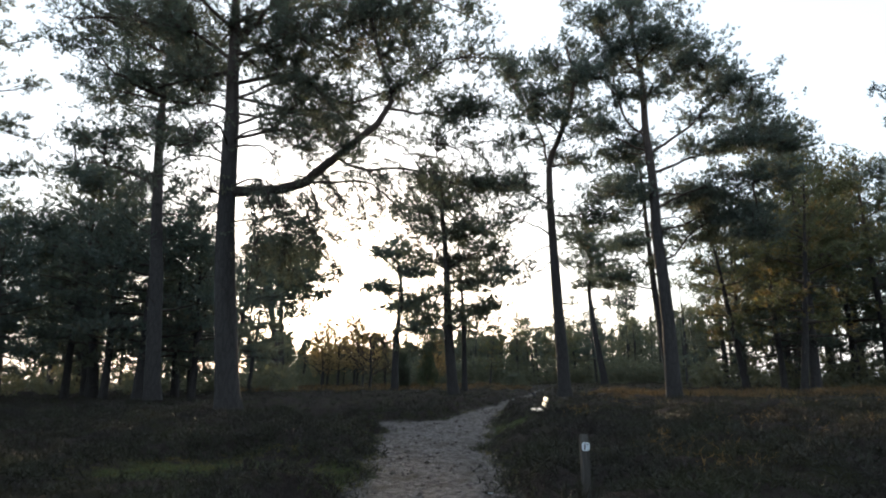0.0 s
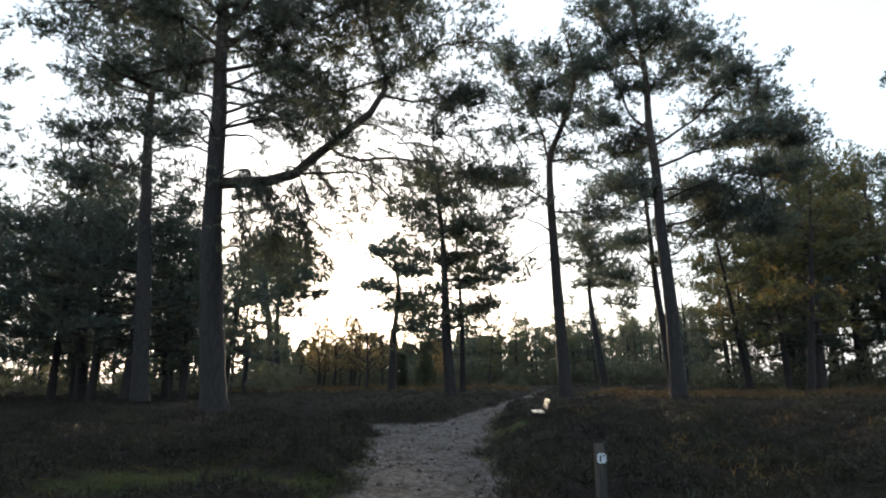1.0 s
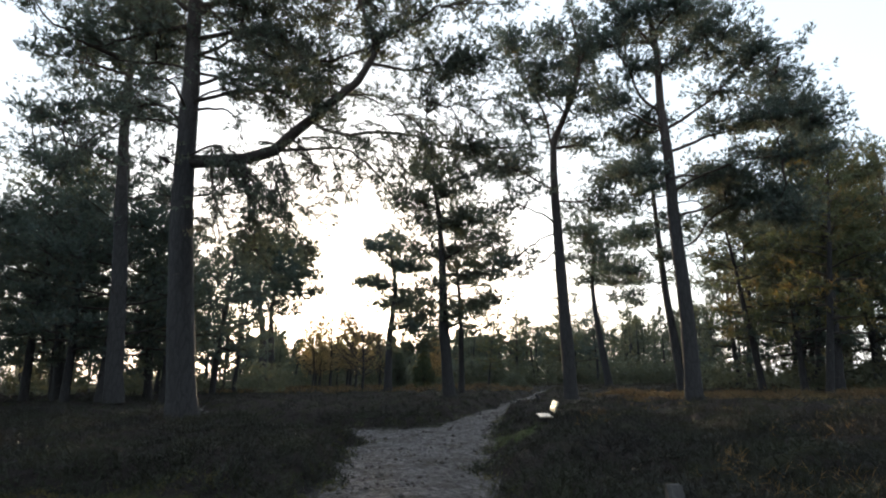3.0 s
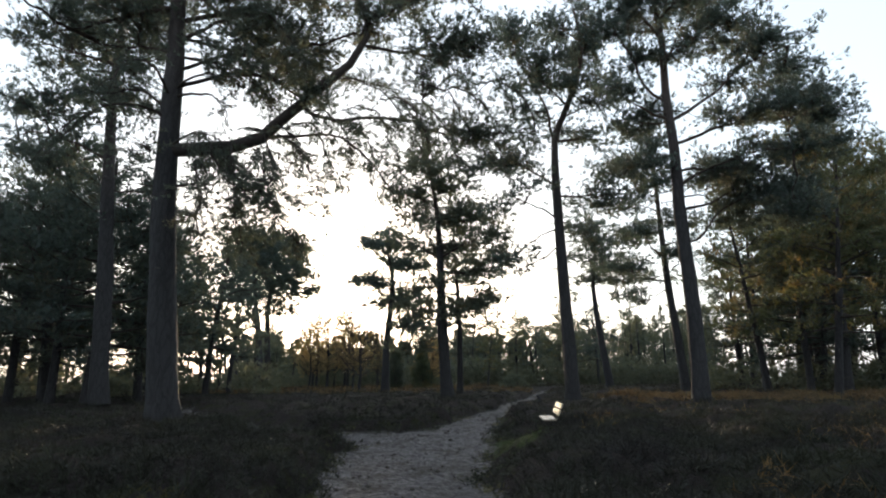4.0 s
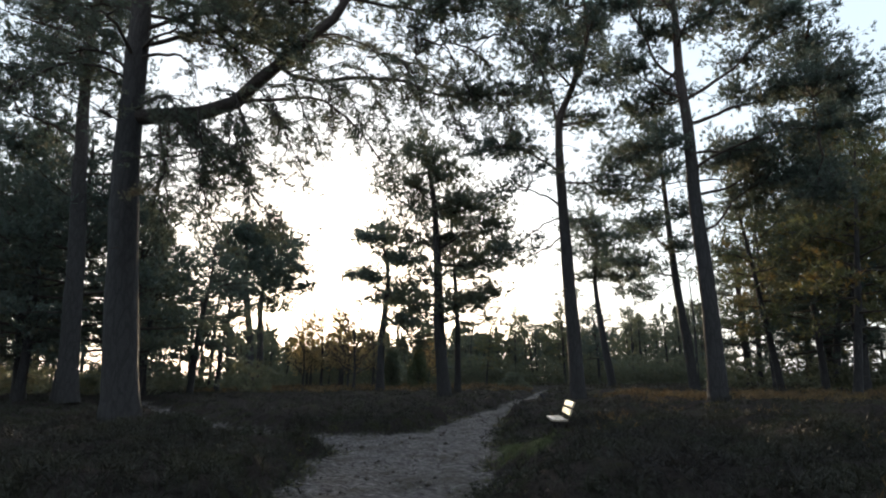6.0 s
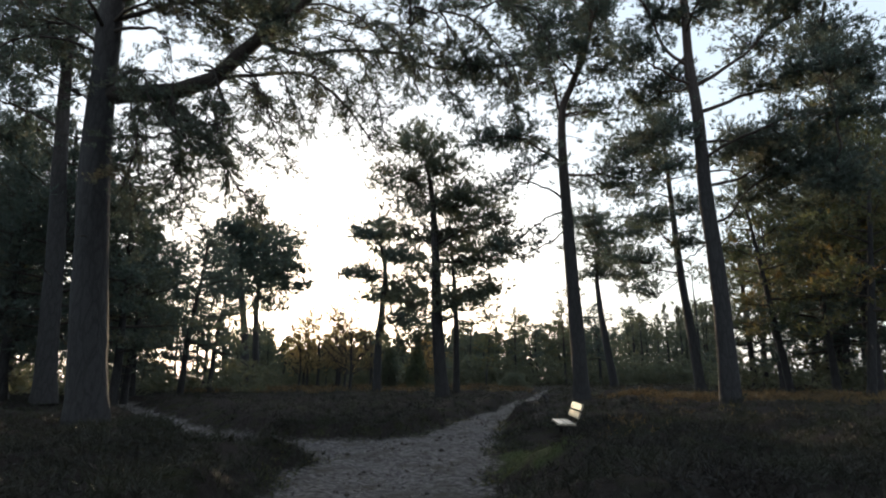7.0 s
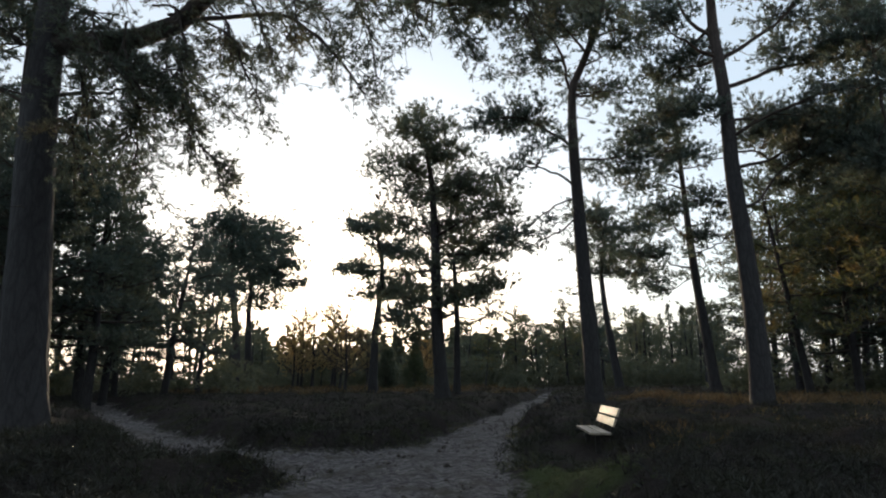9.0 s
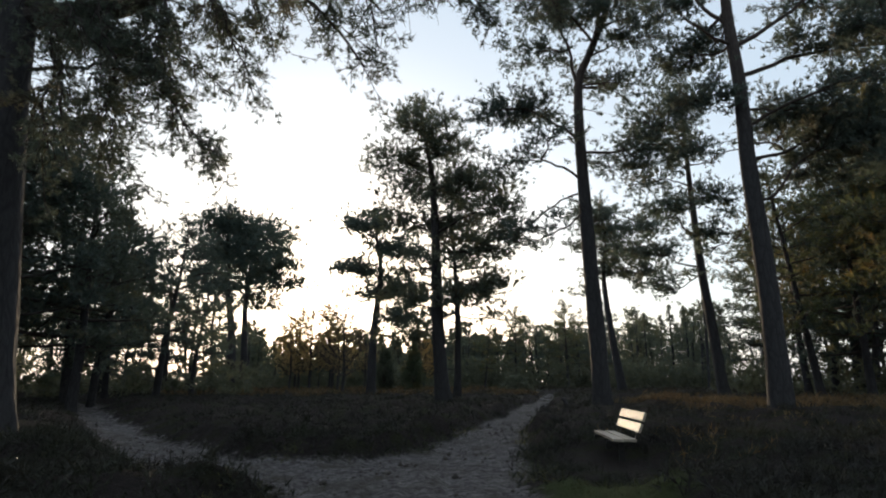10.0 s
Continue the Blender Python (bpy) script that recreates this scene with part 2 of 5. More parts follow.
def hill(x, y):
    """Ground height with sunken tracks and hummocks beside them."""
    off = track(x, y)
    edge = np.clip((off - 0.05) / 0.55, 0, 1)
    edge = edge * edge * (3 - 2 * edge)
    wave = np.sin(x * 1.3 + 2 * np.sin(y * 0.6)) * np.sin(y * 1.1 + 1.5 * np.sin(x * 0.5)) + 0.5 * np.sin(x * 2.7 + 1.7 * np.sin(y * 1.3)) * np.sin(y * 2.3 + x)
    hum = edge * (0.3 + 0.2 * wave)
    hum = hum + 0.26 * edge * np.exp(-((x + 2.9) ** 2 / 1.2 + (y - 13.2) ** 2 / 4.0))
    hum = hum * (1 - 0.85 * np.exp(-(((x + 3.7) / 2.6) ** 4 + ((y - 10.2) / 2.2) ** 4)))
    hum = hum * (1 - 0.75 * np.exp(-((x - 1.7) ** 2 + (y - 7.2) ** 2) / 1.0))
    hum = hum * (1 - np.exp(-((x - 2.8) ** 2 / 2.5 + (y - 22.0) ** 2 / 7.0)))
    return rise(x, y) + hum - 0.05 * np.clip(1 - off, 0, 1) * (off < 1)


def ground_material():
    m, nt, b = material("heath_ground", 0.95)
    b.inputs["Specular IOR Level"].default_value = 0.08
    co = object_coord(nt)
    att = nt.nodes.new("ShaderNodeAttribute")
    att.attribute_name = "sand"
    att2 = nt.nodes.new("ShaderNodeAttribute")
    att2.attribute_name = "moss"
    fine = noise_of(nt, co, 9.0, 8, 0.7)
    mid = noise_of(nt, co, 1.3, 5)
    grit = noise_of(nt, co, 60.0, 3, 0.8)
    sand = ramp(nt, fine, [(0.34, (0.05, 0.043, 0.043)), (0.5, (0.15, 0.134, 0.132)), (0.68, (0.29, 0.264, 0.26))])
    sand = mix(nt, ramp(nt, mid, [(0.48, (0, 0, 0)), (0.66, (0.75, 0.75, 0.75))]), sand, (0.07, 0.064, 0.045))
    sand = mix(nt, ramp(nt, grit, [(0.62, (0, 0, 0)), (0.72, (1, 1, 1))]), sand, (0.07, 0.055, 0.045))
    litter = ramp(nt, fine, [(0.25, (0.016, 0.013, 0.012)), (0.5, (0.03, 0.024, 0.022)), (0.75, (0.05, 0.04, 0.034))])
    moss = ramp(nt, fine, [(0.25, (0.035, 0.05, 0.015)), (0.6, (0.056, 0.07, 0.026)), (0.8, (0.085, 0.095, 0.04))])
    spot = ramp(nt, mid, [(0.5, (0, 0, 0)), (0.62, (0.8, 0.8, 0.8))])
    litter = mix(nt, spot, litter, (0.032, 0.034, 0.016))
    mossy = node(nt, "MapRange")
    add = node(nt, "Math")
    add.operation = "ADD"
    nt.links.new(att2.outputs["Fac"], add.inputs[0])
    nt.links.new(mid, add.inputs[1])
    mossy.inputs["From Min"].default_value, mossy.inputs["From Max"].default_value = 0.95, 1.15
    nt.links.new(add.outputs[0], mossy.inputs["Value"])
    floor_c = mix(nt, mossy.outputs["Result"], litter, moss)
    edge = node(nt, "Math")
    edge.operation = "ADD"
    nt.links.new(att.outputs["Fac"], edge.inputs[0])
    nt.links.new(fine, edge.inputs[1])
    er = node(nt, "MapRange")
    er.inputs["From Min"].default_value, er.inputs["From Max"].default_value = 0.85, 1.15
    nt.links.new(edge.outputs[0], er.inputs["Value"])
    nt.links.new(mix(nt, er.outputs["Result"], floor_c, sand), b.inputs["Base Color"])
    bump(nt, b, fine, 1.0, 0.14)
    return m


GROUND = ground_material()


def build_ground():
    a = np.linspace(-1, 1, 270)
    xs = 14 * a + 386 * np.sign(a) * np.abs(a) ** 6
    b = np.linspace(0, 1, 340)
    ys = -12 + 52 * b + 560 * b ** 7
    gx, gy = np.meshgrid(xs, ys)
    off = track(gx, gy)
    z = hill(gx, gy)
    # footprints, ruts and clods on the bare sand
    for _ in range(2500):
        i, j = RNG.integers(1, 250), RNG.integers(50, 220)
        if off[i, j] < 0.3:
            z[i - 1:i + 1, j - 1:j + 1] -= RNG.uniform(0.005, 0.03)
    z += RNG.normal(size=z.shape) * 0.014 * (np.abs(gx) < 15)
    s = Shape()
    ny, nx = gx.shape
    i, j = np.meshgrid(np.arange(ny - 1), np.arange(nx - 1), indexing="ij")
    k = (i * nx + j).ravel()
    s.add(np.stack([gx, gy, z], -1).reshape(-1, 3), np.stack([k, k + 1, k + nx + 1, k + nx], -1))
    ob = piece("ground", s, GROUND, smooth=True)
    sand = ob.data.attributes.new("sand", "FLOAT", "POINT")
    sand.data.foreach_set("value", np.clip(0.5 - off * 1.1, 0, 1).ravel().astype(np.float32))
    moss = ob.data.attributes.new("moss", "FLOAT", "POINT")
    d = np.minimum(np.hypot((gx + 3.7) / 2.0, (gy - 10.2) / 1.7), np.hypot((gx + 1.9) / 0.6, (gy - 9.5) / 2.5))
    d = np.minimum(d, np.hypot((gx - 1.7) / 0.8, (gy - 18.6) / 2.6))
    moss.data.foreach_set("value", np.clip(1.3 - d, 0, 0.8).ravel().astype(np.float32))
    return tagged(ob, "heath ground with sandy track, moss and dark litter", "ground", kind="structure")


build_ground()

# ---- trees ----
TREE_LABEL = "tall Scots pine with bare trunk and dark green crown on the heath"


def grow(shape, leaves, line, r0, r1, lod, start=0.35, amount=1.0, flat=0.5, hang=0.0, dens=1.0):
    """One limb with its side branches and twigs; tufts of needles go to leaves."""
    sides, reach, gap, tuft = lod["sides"], lod["reach"], lod["gap"], lod["tuft"]
    k = len(line)
    shape.tube(line, np.linspace(r0, r1, k), sides)
    seg = np.linalg.norm(np.diff(line, axis=0), axis=1)
    total = seg.sum()
    cum = np.concatenate([[0], np.cumsum(seg)]) / total
    count = max(2, int(total * (1 - start) / gap))
    for f in np.sort(RNG.uniform(start, 1, count)).tolist() + [1.0]:
        i = min(k - 2, max(0, int(np.searchsorted(cum, f)) - 1))
        g = (f - cum[i]) / (cum[i + 1] - cum[i] + 1e-9)
        p = line[i] + (line[i + 1] - line[i]) * g
        d = line[i + 1] - line[i]
        d /= np.linalg.norm(d)
        side = np.cross(d, (0, 0, 1.0)) * RNG.choice((-1, 1)) + RNG.normal(size=3) * 0.35
        up = RNG.uniform(-0.15, 0.55) - hang
        w = d * RNG.uniform(0.3, 1.0) + side * (0 if f == 1.0 else RNG.uniform(0.5, 1.1)) + np.array((0, 0, up))
        w /= np.linalg.norm(w)
        ln = reach * RNG.uniform(0.55, 1.2) * (1.15 - 0.5 * f) * min(1.0, 0.35 + total / 6)
        c = np.linspace(0, 1, 4)[:, None]
        bend = np.array((0, 0, RNG.uniform(-0.05, 0.3) - hang)) + RNG.normal(size=3) * 0.12
        br = p + w * ln * c + bend * ln * c * c + RNG.normal(size=(4, 3)) * 0.05 * ln * c
        rr = (r1 + (r0 - r1) * (1 - f)) * 0.4 + 0.008
        if lod["sticks"]:
            shape.sticks(br[:-1], br[1:], np.linspace(rr, rr * 0.4, 3), np.linspace(rr * 0.8, rr * 0.3, 3))
        else:
            shape.sticks(br[:1], br[-1:], rr, rr * 0.3)
        if amount <= 0:
            continue
        n = max(2, int(ln * lod["twigs"] * amount))
        t = RNG.uniform(0.25, 1.0, n)
        j = np.minimum(2, (t * 3).astype(int))
        a = br[j] + (br[j + 1] - br[j]) * (t * 3 - j)[:, None]
        tw = (br[-1] - br[0])[None] / ln * 0.6 + RNG.normal(size=(n, 3)) * np.array((0.75, 0.75, 0.75 * flat)) + np.array((0, 0, 0.25 - hang))
        tw /= np.linalg.norm(tw, axis=1, keepdims=True)
        tl = lod["twig"] * RNG.uniform(0.5, 1.2, n)[:, None]
        e = a + tw * tl
        if lod["sticks"]:
            shape.sticks(a, e, 0.009, 0.004)
        m = lod["per"]
        s = np.tile(np.linspace(0.45, 1.05, m), n)[:, None]
        pos = np.repeat(a, m, 0) + np.repeat(tw * tl, m, 0) * s + RNG.normal(size=(n * m, 3)) * (np.array((1, 1, 0.4)) * lod["loose"])
        ax = np.repeat(tw, m, 0) + np.array((0, 0, 0.45)) + RNG.normal(size=(n * m, 3)) * 0.25
        leaves.tufts(pos, ax, RNG.uniform(0.75, 1.25, n * m), tuft[0], tuft[1], tuft[2])


HERO = dict(sides=8, reach=1.9, gap=0.24, twigs=6.2, twig=0.6, per=4, loose=0.15, sticks=True, tuft=(9, 0.17, 0.032), pad=44)
SPRAY = dict(sides=5, reach=1.15, gap=0.15, twigs=8.5, twig=0.32, per=4, loose=0.06, sticks=True, tuft=(10, 0.105, 0.0145), pad=40)
NEAR = dict(sides=7, reach=1.9, gap=0.25, twigs=6.0, twig=0.6, per=4, loose=0.15, sticks=True, tuft=(9, 0.21, 0.042), pad=35)
MID = dict(sides=6, reach=1.8, gap=0.30, twigs=5.6, twig=0.65, per=4, loose=0.2, sticks=True, tuft=(9, 0.25, 0.05), pad=32)
WOOD_EDGE = dict(sides=5, reach=1.9, gap=0.5, twigs=3.6, twig=0.75, per=3, loose=0.26, sticks=True, tuft=(6, 0.36, 0.09), pad=20)
DISTANT = dict(sides=6, reach=1.9, gap=0.42, twigs=4.6, twig=0.75, per=4, loose=0.26, sticks=True, tuft=(8, 0.36, 0.075), pad=19)
LOW = dict(sides=4, reach=2.2, gap=1.4, twigs=1.8, twig=1.0, per=3, loose=0.35, sticks=False, tuft=(6, 0.7, 0.2), pad=8)


def foliage_pad(shape, leaves, hub, at, wide, high, dens, lod):
    """A flat-bottomed cushion of needles at the end of a limb: forking twigs, each with tufts along it."""
    wide, high = wide * 1.22, high * 1.25 + 0.1
    n = max(10, int(dens * lod["pad"] * wide * (high + 0.4)))
    d = RNG.normal(size=(n, 3))
    d /= np.linalg.norm(d, axis=1, keepdims=True)
    r = RNG.uniform(0.02, 1.0, n)[:, None] ** 0.5 * np.where(RNG.uniform(size=(n, 1)) < 0.2, 1.4, 1.0)
    lump = 1 + 0.22 * np.sin(5 * d[:, :1] + hub[0]) * np.sin(4 * d[:, 1:2] + hub[1])
    p = d * r * lump * np.array((wide, wide * 0.9, high))
    p[:, 2] = np.where(p[:, 2] < 0, p[:, 2] * 0.6, p[:, 2])
    p = at + p
    k = 5 + int(wide * 2)
    fork = at + (p[:k] - at) * 0.5 + np.array((0, 0, -0.12 * high))
    shape.sticks(np.tile(hub, (k, 1)), fork, 0.024, 0.014)
    near_fork = np.argmin(((p[:, None] - fork[None]) ** 2).sum(-1), axis=1)
    start = fork[near_fork]
    shape.sticks(start, p, 0.011, 0.005)
    m = lod["per"]
    way = np.repeat(p - start, m, 0)
    way /= np.linalg.norm(way, axis=1, keepdims=True) + 1e-6
    back = np.tile(np.linspace(0.0, 0.42, m), n)[:, None]
    pos = np.repeat(p, m, 0) - way * back + RNG.normal(size=(n * m, 3)) * lod["loose"] * np.array((1, 1, 0.6))
    ax = way + np.array((0, 0, 0.5)) + RNG.normal(size=(n * m, 3)) * 0.3
    leaves.tufts(pos, ax, RNG.uniform(0.75, 1.25, n * m), *lod["tuft"])



def pine(base, trunk, r0, lod, limbs=(), crown=None, needles=None, label=TREE_LABEL, stubs=5, seed=1, group="", top=None, category="tree", name="pine_tree", pads=()):
    """A Scots pine. trunk: (x, z) places up its stem, from its foot. limbs: lines of (x, y, z) with radius, start of the
    foliage and amount. crown: (lowest z, number of limbs, spread, fullness, lean x, lean y). pads: foliage cushions as
    (x, y, z, half width, half height, fullness), each on a limb of its own."""
    g = np.random.default_rng(seed)
    x0, y0 = base
    root = new(name)
    root.location = (x0, y0, float(hill(x0, y0)) - 0.08)
    tagged(root, label, category, group)
    line = smooth_line([(x, 0.3 * math.sin(z * 0.21 + seed) * z / 20, z) for x, z in trunk], 26)
    h = line[-1, 2]
    hz = line[:, 2]
    rad = r0 * (1 - 0.82 * (hz / h) ** 1.15) + 0.2 * r0 * np.exp(-hz / 0.35)
    ang = np.linspace(0, 2 * math.pi, 12, endpoint=False)
    flare = 1 + 0.06 * np.sin(3 * ang + seed)[None] + 0.12 * np.exp(-hz / 0.4)[:, None] * np.sin(5 * ang + seed)[None] + 0.03 * g.normal(size=(26, 12))
    ts = Shape()
    ts.tube(wander(line, 0.015, seed), rad[:, None] * flare, 12)
    leaves = Shape()
    wood = []
    stems = [line[(hz > 0.22 * h)]]

    def at_height(z):
        return np.array([np.interp(z, hz, line[:, 0]), np.interp(z, hz, line[:, 1]), z]), float(np.interp(z, hz, rad))

    for lb in limbs:
        pts, rl, start, amount, hang = lb
        s = Shape()
        if pts[0][0] == 0:
            first, _ = at_height(pts[0][2])
            pts = [tuple(first)] + [tuple(p) for p in pts[1:]]
        ln = smooth_line(pts, 14 if len(pts) > 2 else 8)
        grow(s, leaves, wander(ln, 0.075, seed + len(wood)), rl, 0.02 if hang < 0.3 else 0.01, SPRAY if lod is HERO and hang >= 0.2 else lod, start, amount, hang=hang)
        stems.append(ln[4:])
        wood.append(s)
    for px, py, pz, wide, high, dens in pads:
        c = np.array((px, py, pz))
        best = None
        for st in stems:
            off = c - st
            flat = np.hypot(off[:, 0], off[:, 1])
            cost = flat + np.abs(off[:, 2] - 0.3 * flat) * 1.3
            i = int(np.argmin(cost))
            if best is None or cost[i] < best[0]:
                best = (cost[i], st[i])
        p0 = best[1]
        reach = float(np.linalg.norm(c - p0))
        mid = p0 + (c - p0) * 0.5 + np.array((0, 0, g.uniform(-0.16, 0.06) * reach))
        inner = p0 + (c - p0) * max(0.4, 1 - 0.5 * wide / max(reach, 0.1))
        s = Shape()
        path = wander(smooth_line([p0, mid * 0.6 + (p0 + inner) * 0.2, inner], 8), 0.03 * min(reach, 3), seed * 31 + len(wood))
        s.tube(path, np.linspace(min(0.02 + 0.017 * reach, r0 * 0.4), 0.022, 8), lod["sides"])
        foliage_pad(s, leaves, path[-1], c, wide, high, dens, lod)
        wood.append(s)
    if crown:
        zc, count, spread, full, lx, ly = crown
        lod = top or lod
        for n in range(count):
            u = (n + g.uniform(0, 0.8)) / count
            z = zc + (h - zc - 0.4) * u
            p, rt = at_height(z)
            az = n * 2.4 + g.uniform(-0.5, 0.5) + seed
            ln = spread * (0.55 + 0.75 * math.sin(math.pi * min(1, 0.22 + 0.78 * u))) * g.uniform(0.6, 1.15) * (1 - 0.45 * u)
            v = np.array((math.cos(az), math.sin(az), 0)) * ln + np.array((lx, ly, 0)) * spread * 0.35
            lift = ln * (-0.12 + 0.75 * u + g.uniform(-0.12, 0.18))
            mid = p + v * 0.5 + np.array((0, 0, lift * g.uniform(0.25, 0.8)))
            end = p + v + np.array((0, 0, lift))
            s = Shape()
            line2 = wander(smooth_line([p, mid, end], 9), 0.06 * ln / 4, seed * 50 + n)
            grow(s, leaves, line2, min(rt * 0.5, 0.02 + 0.022 * ln), 0.015, lod, 0.3 if u < 0.6 else 0.15, full)
            wood.append(s)
        s = Shape()
        grow(s, leaves, wander(line[-5:], 0.02, seed), rad[-5] * 0.7, 0.015, lod, 0.1, full)
        wood.append(s)
    for n in range(stubs):
        z = g.uniform(0.25, 0.95) * (crown[0] if crown else h * 0.5)
        p, rt = at_height(z)
        az = g.uniform(0, 6.28)
        ln = g.uniform(0.4, 1.8)
        s = Shape()
        e = p + np.array((math.cos(az), math.sin(az), g.uniform(-0.3, 0.3))) * ln
        s.tube(wander(smooth_line([p, (p + e) / 2 + (0, 0, 0.1), e], 6), 0.03, n), np.linspace(0.03, 0.008, 6), 5)
        wood.append(s)
    piece("trunk", ts, BARK, root, smooth=True)
    for wd in wood:
        piece("limb", wd, TWIG, root)
    piece("crown", leaves, needles or NEEDLE, root, "dark green needle foliage")
    return root


# Thin sprays that hang from the crooked limb
SPRAYS = []
for n in range(13):
    f = n / 12
    sx = 0.9 + 8.6 * f
    sy, sz = -0.3 - 2.0 * f + 0.5 * math.sin(n * 2.3), 8.9 + 1.0 * f
    out = 0.9 + 0.5 * math.sin(n * 1.7)
    SPRAYS.append(([(sx, sy, sz), (sx + 0.7, sy - 0.5 * out, sz - 0.4), (sx + 1.2, sy - 0.9 * out, sz - 1.3), (sx + 1.5, sy - 1.1 * out, sz - 2.4 - 0.5 * math.sin(n * 3.1))], 0.03, 0.15, 0.9, 0.3))

for n in range(9):
    sx, sy = 0.35 + 0.36 * n, -0.2 - 0.75 * (n % 3)
    drop = 2.6 + 0.8 * math.sin(n * 2.1)
    SPRAYS.append(([(sx, sy, 8.3), (sx + 0.35, sy - 0.2, 8.0 - drop * 0.3), (sx + 0.55, sy - 0.3, 8.1 - drop * 0.65), (sx + 0.6 + 0.1 * n, sy - 0.3, 8.2 - drop)], 0.03, 0.1, 0.85, 0.3))

